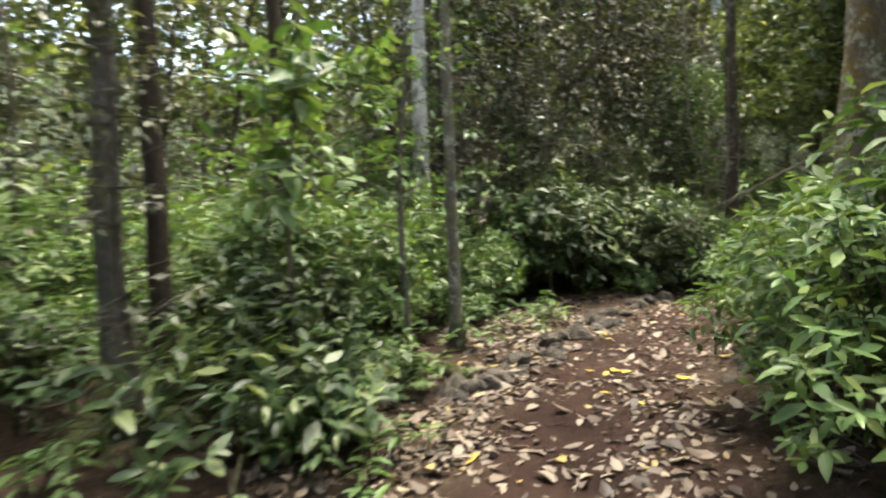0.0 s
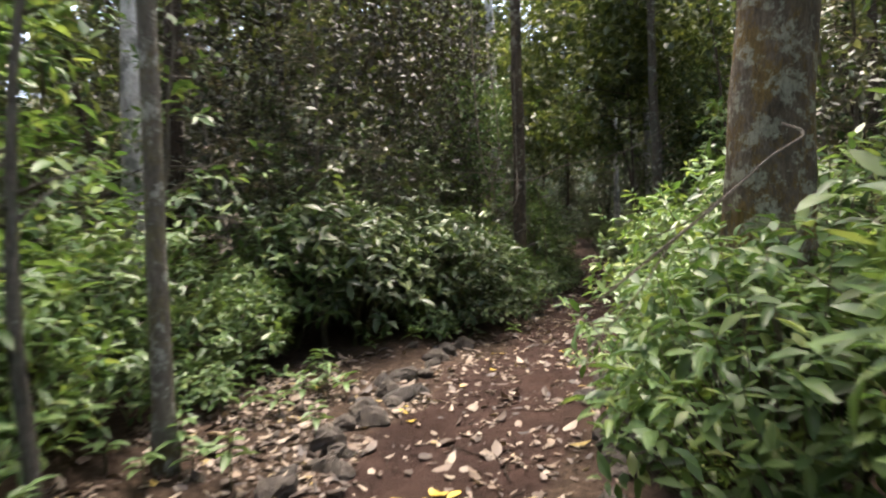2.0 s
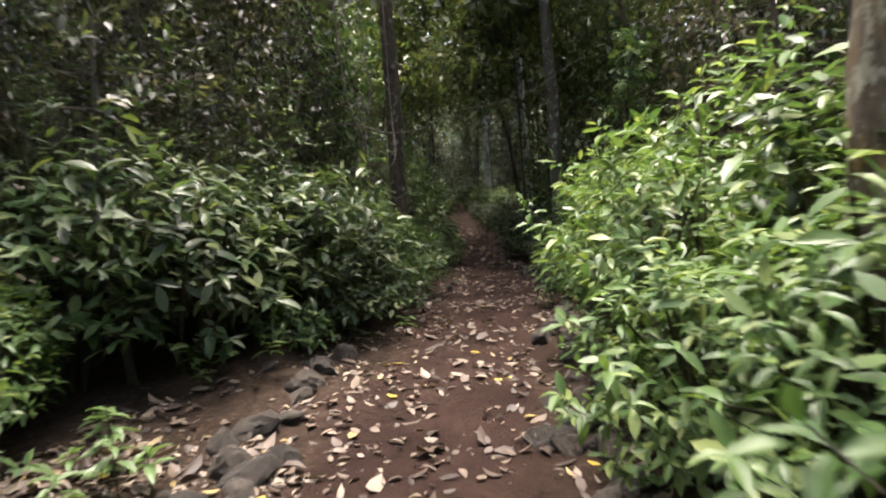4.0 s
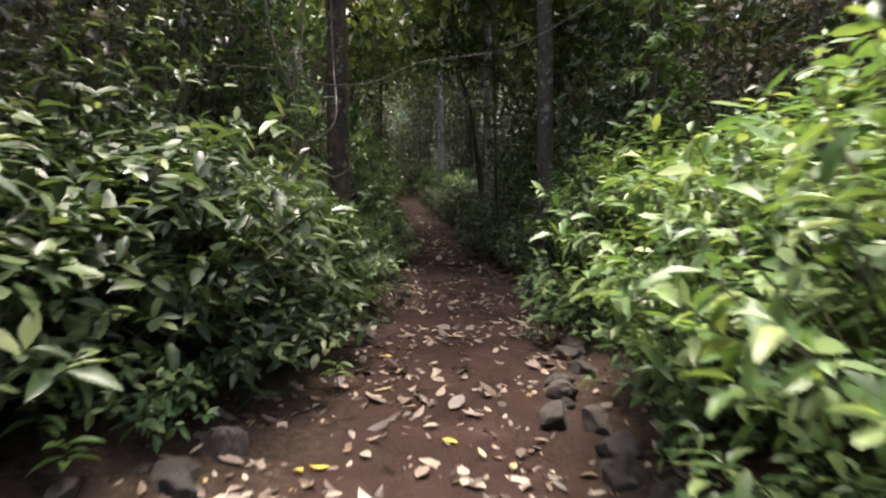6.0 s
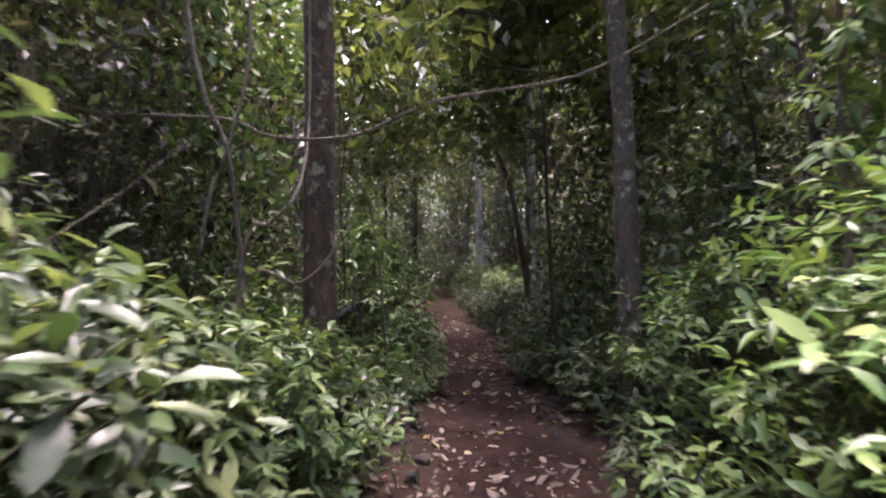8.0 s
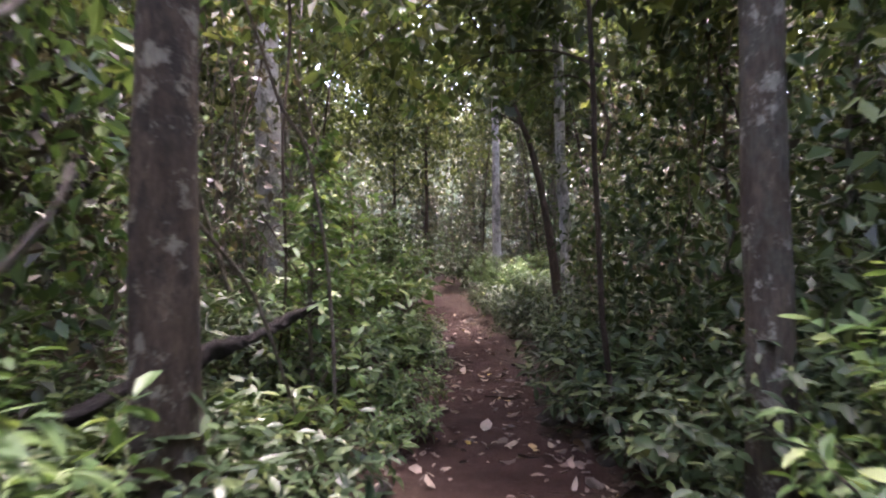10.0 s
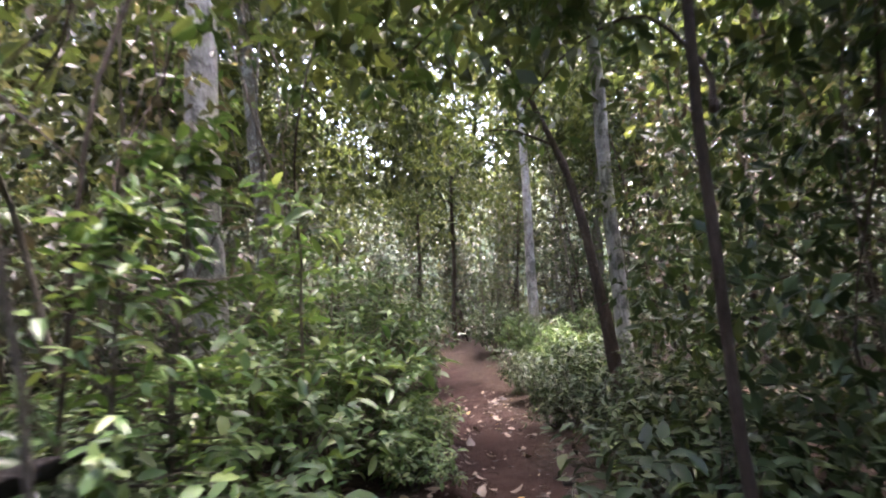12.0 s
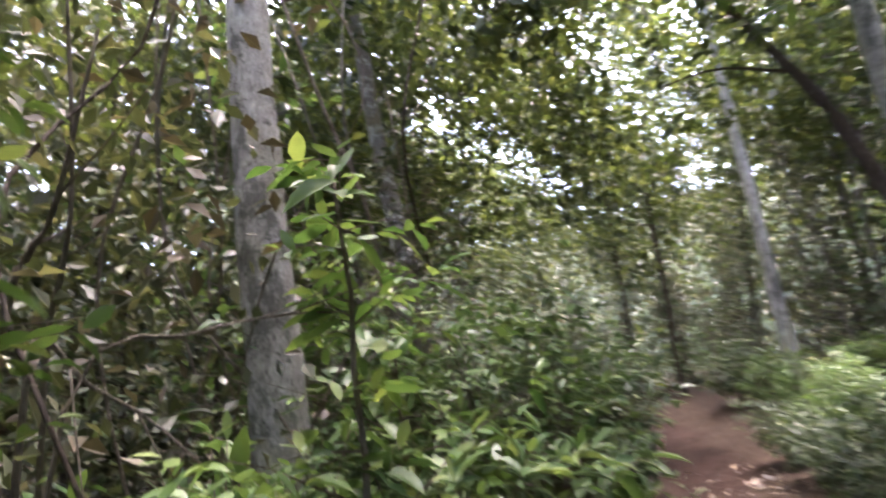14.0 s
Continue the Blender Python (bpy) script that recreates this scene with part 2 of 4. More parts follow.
def tube(points, radii, sides=6, knots=0.0):
    """A tapered limb along points."""
    p = np.asarray(points, float)
    r = np.asarray(radii, float) * np.ones(len(p))
    d = unit(np.gradient(p, axis=0))
    ref = np.where(np.abs(d[:, 2:3]) > 0.9, np.array([[1.0, 0, 0]]), np.array([[0, 0, 1.0]]))
    x = unit(np.cross(d, ref))
    y = np.cross(d, x)
    a = np.linspace(0, 2 * np.pi, sides, endpoint=False)
    rr = r[:, None] * (1 + knots * rng.normal(size=(len(p), sides)))
    v = p[:, None] + rr[..., None] * (np.cos(a)[None, :, None] * x[:, None] + np.sin(a)[None, :, None] * y[:, None])
    n, t = len(p), []
    for i in range(n - 1):
        for k in range(sides):
            q, w = i * sides + k, i * sides + (k + 1) % sides
            t += [(q, w, w + sides), (q, w + sides, q + sides)]
    v = np.concatenate([v.reshape(-1, 3), p[:1], p[-1:]])
    for k in range(sides):
        t += [(n * sides, (k + 1) % sides, k), (n * sides + 1, (n - 1) * sides + k, (n - 1) * sides + (k + 1) % sides)]
    return v, np.array(t)


def curve_through(points, n):
    """A smooth line of n points through the given ones."""
    p = np.asarray(points, float)
    q = np.vstack([2 * p[0] - p[1], p, 2 * p[-1] - p[-2]])
    out = []
    for u in np.linspace(0, len(p) - 1, n):
        i = min(int(u), len(p) - 2)
        f = u - i
        a, b, c, d = q[i], q[i + 1], q[i + 2], q[i + 3]
        out.append(0.5 * (2 * b + (c - a) * f + (2 * a - 5 * b + 4 * c - d) * f * f + (3 * b - a - 3 * c + d) * f ** 3))
    return np.array(out)


# ---- lie of the land ----
TRACK = curve_through([(-1.6, -9), (-0.6, -4), (-0.05, -0.5), (0.25, 1.4), (0.6, 2.9), (0.88, 4.2), (1.4, 5.35), (2.35, 6.75), (3.65, 8.1), (5.1, 9.7), (6.65, 11.4),
                       (8.2, 13.55), (10.3, 16.5), (12.45, 20.4), (14.0, 24.2), (13.9, 27.5), (12.5, 32)], 400)
SLOPE_S = [-20, 0, 5.4, 8.2, 11, 16, 19, 24, 29, 40, 60]
SLOPE_Z = [-0.1, 0.0, 0.045, 0.08, 0.11, 0.19, 0.25, 0.50, 0.86, 1.4, 1.9]


def track_distance(x, y, skip=1):
    """Distance from the middle of the footpath, with its side: below 0 on the walker's left."""
    x, y = np.asarray(x, float), np.asarray(y, float)
    shape = x.shape
    q = np.stack([x.ravel(), y.ravel()], 1)
    line = TRACK[::skip]
    tang = unit(np.gradient(line, axis=0))
    dist = np.empty(len(q))
    for s in range(0, len(q), 20000):
        dd = q[s:s + 20000, None, :] - line[None]
        d2 = (dd ** 2).sum(-1)
        k = d2.argmin(1)
        v = dd[np.arange(len(k)), k]
        side = np.sign(tang[k, 0] * v[:, 1] - tang[k, 1] * v[:, 0])
        dist[s:s + 20000] = -side * np.sqrt(d2[np.arange(len(k)), k])
    return dist.reshape(shape)


def land(x, y, d=None):
    x, y = np.asarray(x, float), np.asarray(y, float)
    d = track_distance(x, y) if d is None else d
    s = 0.616 * x + 0.788 * y
    z = sum(np.interp(s + k, SLOPE_S, SLOPE_Z) for k in (-0.8, -0.3, 0.3, 0.8)) / 4
    a = np.abs(d)
    z = z + 0.16 * np.clip((a - 0.75) / 1.0, 0, 1) ** 1.5 - 0.03 * np.clip(1 - a / 0.7, 0, 1)
    rough = np.clip((a - 0.3) / 1.2, 0.12, 1)
    z = z + rough * (0.05 * np.sin(1.9 * x + 0.7 * y) * np.sin(1.3 * y - 0.6 * x + 1) + 0.02 * np.sin(5.1 * x + 2 * y) * np.sin(4.3 * y - x))
    return z


def height(x, y):
    return float(land(np.array([x]), np.array([y]))[0])


def build_ground():
    def axis(lo, hi, step):
        mid = np.arange(lo, hi, step)
        far = np.array([1.5, 4, 9, 18, 40, 90, 200, 500])
        return np.concatenate([lo - far[::-1], mid, hi + far])
    gx, gy = axis(-4, 16, 0.11), axis(-2, 27, 0.11)
    X, Y = np.meshgrid(gx, gy, indexing="ij")
    D = track_distance(X, Y)
    Z = land(X, Y, D)
    near = (np.abs(D) < 3)
    Z = Z + near * rng.normal(0, 0.006, Z.shape)
    nx, ny = len(gx), len(gy)
    idx = np.arange(nx * ny).reshape(nx, ny)
    a, b, c, d = idx[:-1, :-1].ravel(), idx[1:, :-1].ravel(), idx[1:, 1:].ravel(), idx[:-1, 1:].ravel()
    tris = np.concatenate([np.stack([a, b, c], 1), np.stack([a, c, d], 1)])
    me = mesh_from("ground", np.stack([X.ravel(), Y.ravel(), Z.ravel()], 1), tris, SOIL)
    at = me.attributes.new("trodden", "FLOAT", "POINT")
    edge = np.interp(0.616 * X + 0.788 * Y, [13, 20], [0.72, 0.56]) + 0.12 * np.sin(2.3 * X + Y) + 0.1 * np.sin(5.3 * Y - 2 * X) + rng.normal(0, 0.05, X.shape)
    at.data.foreach_set("value", np.clip((edge + 0.12 - np.abs(D)) / 0.24, 0, 1).ravel().astype(np.float32))
    return tagged(new("ground", me), "red-brown trodden earth path through dark forest humus", "ground", kind="structure")


build_ground()

# ---- plants ----
def sprig_leaves(P, A, count, length, width, template, spread=1.0, droop=0.25):
    """Whorls of leaves at the points P round the axes A."""
    n = len(P)
    A = unit(A)
    ref = np.where(np.abs(A[:, 2:3]) > 0.85, np.array([[1.0, 0, 0]]), np.array([[0, 0, 1.0]]))
    X = unit(np.cross(A, ref))
    Y = np.cross(A, X)
    ps, ds, ns, ls = [], [], [], []
    turn0 = rng.uniform(0, 6.28, n)
    for k in range(count):
        keep = rng.random(n) < 0.9
        ang = turn0 + k * 2.4 + rng.normal(0, 0.25, n)
        tilt = spread * (0.45 + 0.75 * k / max(count - 1, 1)) + rng.normal(0, 0.18, n)
        side = np.cos(ang)[:, None] * X + np.sin(ang)[:, None] * Y
        d = np.cos(tilt)[:, None] * A + np.sin(tilt)[:, None] * side
        d[:, 2] = 0.55 * d[:, 2] - droop * rng.random(n) + 0.06
        base = P - A * (k / count * length * 0.9)[:, None] if isinstance(length, np.ndarray) else P - A * (k / count * length * 0.9)
        nn = 0.6 * A + 0.3 * rng.normal(size=(n, 3))
        nn[:, 2] += 0.9
        ps.append(base[keep]), ds.append(d[keep]), ns.append(nn[keep])
        ls.append((length * rng.uniform(0.6, 1.15, n) * (0.7 + 0.4 * k / count))[keep])
    L = np.concatenate(ls)
    return leaves(np.concatenate(ps), np.concatenate(ds), np.concatenate(ns), L, L * width * rng.uniform(0.85, 1.15, len(L)), template)


def shrub(name, radius, tall, sprigs, length, width, leaf, per=7, template=BLADE, base=0.02, stems=7, label="", category="shrub", spread=1.0, lumps=5, fill=0.35, single=0):
    """A shrub: thin stems that fan out from the root, leafy whorls over a lumpy, open crown."""
    top = new(name)
    lump = unit(rng.normal(size=(lumps, 3)) * [1, 1, 0.6] + [0, 0, 0.35])
    gain = rng.uniform(0.12, 0.42, lumps)
    dirs = unit(rng.normal(size=(sprigs, 3)) * [1, 1, 0.8] + [0, 0, 0.18])
    low = dirs[:, 2] < -0.55
    dirs[low, 2] *= -1
    bulge = 0.82 + (np.clip((dirs @ lump.T) - 0.72, 0, 1) / 0.28 * gain).sum(1)
    depth = np.where(rng.random(sprigs) < fill, rng.uniform(0.45, 0.9, sprigs), rng.uniform(0.86, 1.12, sprigs))
    depth = np.where((rng.random(sprigs) < 0.14) & (dirs[:, 2] > 0.3), rng.uniform(1.1, 1.32, sprigs), depth)
    c = tall * (base + (1 - base) * 0.46)
    half = tall * (1 - base) * 0.54
    P = dirs * (bulge * depth)[:, None] * [radius, radius, half] + [0, 0, c]
    P[:, 2] *= tall * 0.93 / np.percentile(P[:, 2], 97)
    P[:, :2] *= radius * 0.95 / np.percentile(np.hypot(P[:, 0], P[:, 1]), 93)
    P[:, 2] = np.maximum(P[:, 2], 0.05 + 0.05 * rng.random(sprigs))
    A = unit(dirs * [1, 1, 0.7] + [0, 0, 0.55] + 0.3 * rng.normal(size=(sprigs, 3)))
    part("foliage", sprig_leaves(P, A, per, length * rng.uniform(0.8, 1.15, sprigs), width, template, spread), leaf, top)
    for k in rng.choice(sprigs, stems, replace=False):
        e = P[k]
        root = np.array([*(rng.normal(0, 0.06, 2) * radius * 1.5), -0.05])
        mid = root * 0.5 + e * 0.5 + [*(rng.normal(0, 0.06, 2)), 0.12 * tall]
        n = 7
        part("stem", tube(curve_through([root, mid, e], n), np.linspace(0.012 + 0.006 * tall, 0.004, n), 5, 0.06), GREEN_STEM, top)
    if single:
        blade = mesh_from("leaf", *leaves(np.zeros((1, 3)), np.array([[0, 1.0, 0]]), np.array([[0, 0, 1.0]]), [length * 1.1], [length * 1.1 * width], BLADE, [1.1]), leaf)
        outer = np.where(depth > 0.86)[0]
        for k in rng.choice(outer, min(single, len(outer)), replace=False):
            one = part("leaf", blade, leaf, top)
            d = unit(A[k] * [1, 1, 0.2] + rng.normal(0, 0.3, 3))
            one.matrix_basis = pose(*P[k], 90 - math.degrees(math.acos(np.clip(d[2], -1, 1))) - 15, rng.uniform(-25, 25), math.degrees(math.atan2(-d[0], d[1])))
    twigs = []
    for k in range(0, sprigs, 3):
        e = P[k]
        q = e * np.array([0.55, 0.55, 0.62]) + rng.normal(0, 0.03, 3)
        twigs.append(tube([q, 0.5 * (q + e) + rng.normal(0, 0.02, 3), e], [0.006, 0.004, 0.003], 3))
    tagged(part("twig_mass", join(*twigs), TWIG, top), kind="stuff")
    return tagged(top, label, category)


def sapling(name, tall, lean, leafiness, length, width, leaf, bark, label="", bare=0.2, spread_out=0.5, template=BLADE_LOW, category="sapling", per=4):
    """A thin young tree: wandering stem, side twigs, leaves along them."""
    top = new(name)
    n = 9
    u = np.linspace(0, 1, n)
    stem = np.stack([lean * u ** 1.5 * tall * 0.2 + np.cumsum(rng.normal(0, 0.03, n)), np.cumsum(rng.normal(0, 0.03, n)), u * tall - 0.06], 1)
    stem[0, :2] = 0
    r0 = 0.008 + 0.0065 * tall
    part("stem", tube(stem, r0 * (1 - 0.75 * u), 6, 0.08), bark, top)
    P, A, tw = [], [], []
    for k in range(leafiness):
        f = bare + (1 - bare) * rng.random() ** 0.8
        q = np.array([np.interp(f, u, stem[:, i]) for i in range(3)])
        ang = rng.uniform(0, 6.28)
        reach = spread_out * (1.15 - f) * rng.uniform(0.4, 1.3) + 0.12
        e = q + [math.cos(ang) * reach, math.sin(ang) * reach, reach * rng.uniform(-0.25, 0.6)]
        m = 0.5 * (q + e) + [0, 0, 0.06 * reach]
        tw.append(tube([q, m, e], [0.4 * r0 * (1.1 - f) + 0.003, 0.004, 0.002], 3))
        for g in (0.45, 0.75, 1.0):
            if rng.random() < 0.8:
                P.append(q + g * (e - q) + rng.normal(0, 0.03, 3)), A.append(unit(e - q) + [0, 0, 0.2])
    tagged(part("twig_mass", join(*tw), bark, top), kind="stuff")
    part("foliage", sprig_leaves(np.array(P), np.array(A), per, length * rng.uniform(0.75, 1.2, len(P)), width, template, 1.15, 0.5), leaf, top)
    return tagged(top, label, category)


def trunk_line(tall, lean_x=0.0, lean_y=0.0, wander=0.05, n=18):
    u = np.linspace(0, 1, n)
    w = np.cumsum(rng.normal(0, wander * tall / n, (n, 2)), axis=0)
    w -= w[:1]
    return np.stack([lean_x * tall * u + w[:, 0], lean_y * tall * u + w[:, 1], u * tall - 0.12], 1)


def tree(name, tall, dia, bark, lean=(0, 0), label="", crown=LEAF_CROWN, crown_at=0.62, crown_r=2.4, blades=1500, wander=0.05, limbs=6, blade=0.26, flare=1.35, sides=14, category="tree"):
    """A forest tree: tapered trunk with a flared root, limbs and an open crown of many leaves."""
    top = new(name)
    line = trunk_line(tall, lean[0], lean[1], wander, 22)
    u = np.linspace(0, 1, len(line))
    r = dia / 2 * (1 - 0.62 * u) * (1 + (flare - 1) * np.exp(-u * tall / 0.22))
    part("trunk", tube(line, r, sides, 0.045), bark, top)
    tips = []
    for k in range(limbs):
        f = crown_at * 0.85 + (1 - crown_at * 0.85) * (k + rng.random()) / limbs * 0.95
        q = np.array([np.interp(f, u, line[:, i]) for i in range(3)])
        ang = k * 2.4 + rng.uniform(-0.5, 0.5)
        reach = crown_r * rng.uniform(0.5, 1.0) * (1.25 - 0.6 * f)
        e = q + [math.cos(ang) * reach, math.sin(ang) * reach, reach * rng.uniform(0.2, 0.8)]
        m = 0.5 * (q + e) + rng.normal(0, 0.12, 3) + [0, 0, 0.15]
        rk = dia / 2 * (1 - 0.62 * f) * 0.55
        part("limb", tube(curve_through([q, m, e], 8), np.linspace(rk, 0.012, 8), 6, 0.06), bark, top)
        tips += [e, m, 0.5 * (m + e)]
    if blades:
        tips = np.array(tips)
        c = tips[rng.integers(0, len(tips), blades)]
        P = c + rng.normal(0, 1, (blades, 3)) * [0.62, 0.62, 0.4] * (crown_r / 2.4)
        D = unit(rng.normal(size=(blades, 3)) + [0, 0, -0.3])
        N = rng.normal(size=(blades, 3)) * 0.7 + [0, 0, 1]
        L = blade * rng.uniform(0.6, 1.3, blades)
        part("crown", leaves(P, D, N, L, L * 0.5, BLADE_FAR), crown, top)
    return tagged(top, label, category)


def put(ob, x, y, turn=0.0, size=1.0, sink=0.0, tilt=(0, 0)):
    ob.matrix_basis = pose(x, y, height(x, y) - sink, tilt[0], tilt[1], turn) @ Matrix.Diagonal((size, size, size, 1))
    return ob


def again(ob, x, y, turn=0.0, size=1.0, label=""):
    c = copy_thing(ob, Matrix())
    put(c, x, y, turn, size)
    return tagged(c, label)


# the forest around: trees, young growth, far woods
def scatter(count, box, near, far, gap, keep=None):
    spots, tries = [], 0
    while len(spots) < count and tries < 12000:
        tries += 1
        x, y = rng.uniform(box[0], box[1]), rng.uniform(box[2], box[3])
        d = abs(float(track_distance(np.array([x]), np.array([y]))[0]))
        if d < near or d > far or (keep and not keep(x, y)) or any((x - a) ** 2 + (y - b) ** 2 < gap * gap for a, b in spots):
            continue
        spots.append((x, y))
    return spots


FAR_BARK = (BARK_DARK, BARK_DARK, BARK_GREY, BARK_DARK, BARK_GREY)
far_trees = []
for k in range(5):
    far_trees.append(tree("forest_tree", rng.uniform(9, 13), rng.uniform(0.12, 0.26), FAR_BARK[k], rng.uniform(-0.05, 0.05, 2),
                          ("tall slim forest tree with blackish bark", "slender forest tree with dark bark and open crown", "dark slim forest tree in deep shade",
                           "slender forest tree with grey lichened bark", "slender forest tree with rough grey bark")[k],
                          crown_at=0.42, crown_r=rng.uniform(2.2, 3.0), blades=1300, limbs=8, blade=0.3, sides=9))
for k, (x, y) in enumerate(scatter(105, (-14, 30, -9, 42), 3.3, 17, 1.5, lambda x, y: (x + 2.8) ** 2 + (y - 7.8) ** 2 > 14 and (x - 6.9) ** 2 + (y - 18.2) ** 2 > 7)):
    if k < 5:
        tagged(put(far_trees[k], x, y, rng.uniform(0, 360)), group="trees of the forest")
    else:
        tagged(again(far_trees[(k * 3 + k // 5) % 5], x, y, rng.uniform(0, 360), rng.uniform(0.75, 1.15)), group="trees of the forest")

young = []
for k in range(9):
    young.append(sapling("sapling", rng.uniform(2.4, 5.4), rng.uniform(-1, 1), int(rng.integers(50, 80)), rng.uniform(0.10, 0.16), 0.42,
                         (LEAF_FOREST, LEAF_DARK, LEAF_FOREST, LEAF_SHRUB, LEAF_DRY)[k % 5], (TWIG, BARK_GREY, BARK_DARK)[k % 3],
                         ("thin leafy sapling in the shade of the forest", "thin dark-leaved sapling in the understorey", "young tree with sparse olive leaves",
                          "thin sapling with green drooping leaves", "half-dry sapling with brown leaves")[k % 5], bare=0.06, spread_out=0.85))
for k, (x, y) in enumerate(scatter(265, (-10, 25, -3, 34), 2.2, 8.5, 0.5)):
    turn, grown = rng.uniform(0, 360), rng.uniform(0.65, 1.25)
    if k < 9:
        tagged(put(young[k], x, y, turn), group="saplings of the understorey")
    elif (x + 1.4) ** 2 + (y - 5.9) ** 2 > 3.2:
        tagged(again(young[k % 9], x, y, turn, grown), group="saplings of the understorey")


def leaf_mass(name, count, near, far, low, high, power, size, leaf, label, box=(-24, 42, -16, 54), gaps=-0.4, holes=(), side=0):
    """The leaf mass of woods or canopy, too dense to tell its plants apart."""
    x, y = rng.uniform(box[0], box[1], 4 * count), rng.uniform(box[2], box[3], 4 * count)
    d = track_distance(x, y, 12)
    ok = (np.abs(d) > near) & (np.abs(d) < far) & (d * side >= 0)
    x, y, d = x[ok], y[ok], d[ok]
    z = low + (high - low) * rng.random(len(x)) ** power
    lump = (np.sin(1.1 * x + 1.7 + 0.8 * z) * np.sin(1.0 * y - 0.5 * z) + 0.7 * np.sin(2.3 * x - y + 1.3 * z) * np.sin(1.9 * z + 0.7 * y) + rng.normal(0, 0.25, len(x)))
    ok = lump > gaps
    for hx, hy, hr, hz in holes:
        ok &= ~(((x - hx) ** 2 + (y - hy) ** 2 < hr * hr) & (z > hz))
    x, y, d, z = x[ok][:count], y[ok][:count], d[ok][:count], z[ok][:count]
    m = len(x)
    z = z + land(x, y, d)
    N = rng.normal(size=(m, 3)) * 0.6 + [0, 0, 1]
    L = rng.uniform(size[0], size[1], m)
    ob = new(name, mesh_from(name, *leaves(np.stack([x, y, z], 1), rng.normal(size=(m, 3)) + [0, 0, -0.4], N, L, L * 0.52, BLADE_FAR), leaf, smooth=False))
    return tagged(ob, label, "woods", kind="stuff")


# light gaps where the canopy stands open
GAPS = ((-2.8, 7.8, 3.3, 2.9), (-1.2, 6.5, 2.4, 2.6), (6.9, 18.2, 1.6, 4.6), (15.0, 18.8, 2.7, 3.4), (10.4, 11.6, 3.0, 4.0), (4.6, 6.0, 2.3, 2.9))
leaf_mass("far_woods", 250000, 6.0, 19, 0, 9.5, 1.15, (0.16, 0.34), LEAF_FOREST, "dense olive-green leaf mass of the woods all round", holes=GAPS)
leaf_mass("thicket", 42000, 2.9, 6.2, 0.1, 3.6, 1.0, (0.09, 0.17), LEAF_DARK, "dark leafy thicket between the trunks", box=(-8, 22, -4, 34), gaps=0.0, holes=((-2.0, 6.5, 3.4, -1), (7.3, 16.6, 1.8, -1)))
leaf_mass("canopy", 170000, 2.7, 10, 3.6, 10, 0.9, (0.14, 0.28), LEAF_CROWN, "closed green canopy beside the path", gaps=0.05, holes=GAPS)
leaf_mass("far_woods", 15000, 4.0, 14, 2.0, 9, 1.0, (0.14, 0.26), LEAF_FOREST, "olive-green leaf mass behind the pale tree", box=(-3, 7, 19, 29), gaps=-0.5)
leaf_mass("canopy", 56000, 0.2, 9, 5.2, 11, 1.0, (0.14, 0.28), LEAF_CROWN, "closed green canopy over the bend of the path", box=(8.5, 26, 17.0, 42), gaps=-0.1, holes=GAPS[3:4])
leaf_mass("canopy", 4500, 0.4, 6, 3.3, 6.5, 1.0, (0.14, 0.24), LEAF_CROWN, "low green canopy hanging over the path", box=(6.5, 11, 11.5, 16), gaps=0.1)
# added leaf screen, kept high overhead so that it darkens the path
leaf_mass("canopy", 2500, 0.2, 3.5, 5.0, 8.0, 1.0, (0.14, 0.26), LEAF_CROWN, "high leaf screen added to darken the path", box=(9, 12.8, 13.5, 18.0), gaps=-0.1)
leaf_mass("canopy", 3000, 0.6, 5, 2.9, 5.6, 1.0, (0.12, 0.22), LEAF_CROWN, "low green canopy beside the path", box=(8, 13.5, 10, 15.0), gaps=0.0, side=1)
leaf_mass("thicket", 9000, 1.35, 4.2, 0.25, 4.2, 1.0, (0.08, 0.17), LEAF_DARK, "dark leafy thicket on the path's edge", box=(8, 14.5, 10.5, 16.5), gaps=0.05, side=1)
leaf_mass("thicket", 4200, 1.6, 4.5, 0.9, 4.2, 1.0, (0.08, 0.16), LEAF_SHRUB, "loose green thicket on the path's edge", box=(4.0, 8.2, 12.5, 15.4), gaps=0.1, side=-1)
leaf_mass("thicket", 3200, 2.2, 5.5, 0.3, 4.2, 0.9, (0.08, 0.16), LEAF_FOREST, "tangle of small olive leaves between thin stems", box=(1.5, 8.5, 11.0, 17.5), gaps=-0.2)
leaf_mass("dry_thicket", 2000, 2.3, 5.5, 0.3, 4.2, 0.9, (0.08, 0.16), LEAF_DRY, "tangle of dry brown leaves between thin stems", box=(1.5, 8.5, 11.0, 17.0), gaps=-0.2)
leaf_mass("dry_thicket", 3500, 2.2, 6, 0.8, 4.5, 0.9, (0.08, 0.18), LEAF_DRY, "tangle of dry brown leaves between thin stems", box=(7.5, 16, 7.0, 18.0), gaps=-0.2)

# out of view: leaves added to keep light off the low plants at the start
leaf_mass("canopy", 2300, 0.8, 4.5, 4.4, 7.5, 1.0, (0.14, 0.28), LEAF_CROWN, "unseen leaf screen added above the first low plants", box=(-4.0, 0.0, 0.5, 5.0), gaps=-0.1, side=-1)
leaf_mass("canopy", 4500, 4.5, 12, 3.2, 8.5, 1.0, (0.14, 0.28), LEAF_CROWN, "green canopy behind the first trees", box=(-11, -3.5, 7.5, 15), gaps=-0.2)
# added above the view to shade the first shrubs on the right
leaf_mass("canopy", 1700, 0.9, 4.5, 4.3, 7.5, 1.0, (0.14, 0.28), LEAF_CROWN, "unseen leaf screen that shades the first shrubs", box=(1.0, 4.4, 1.0, 5.2), gaps=-0.1, side=1)
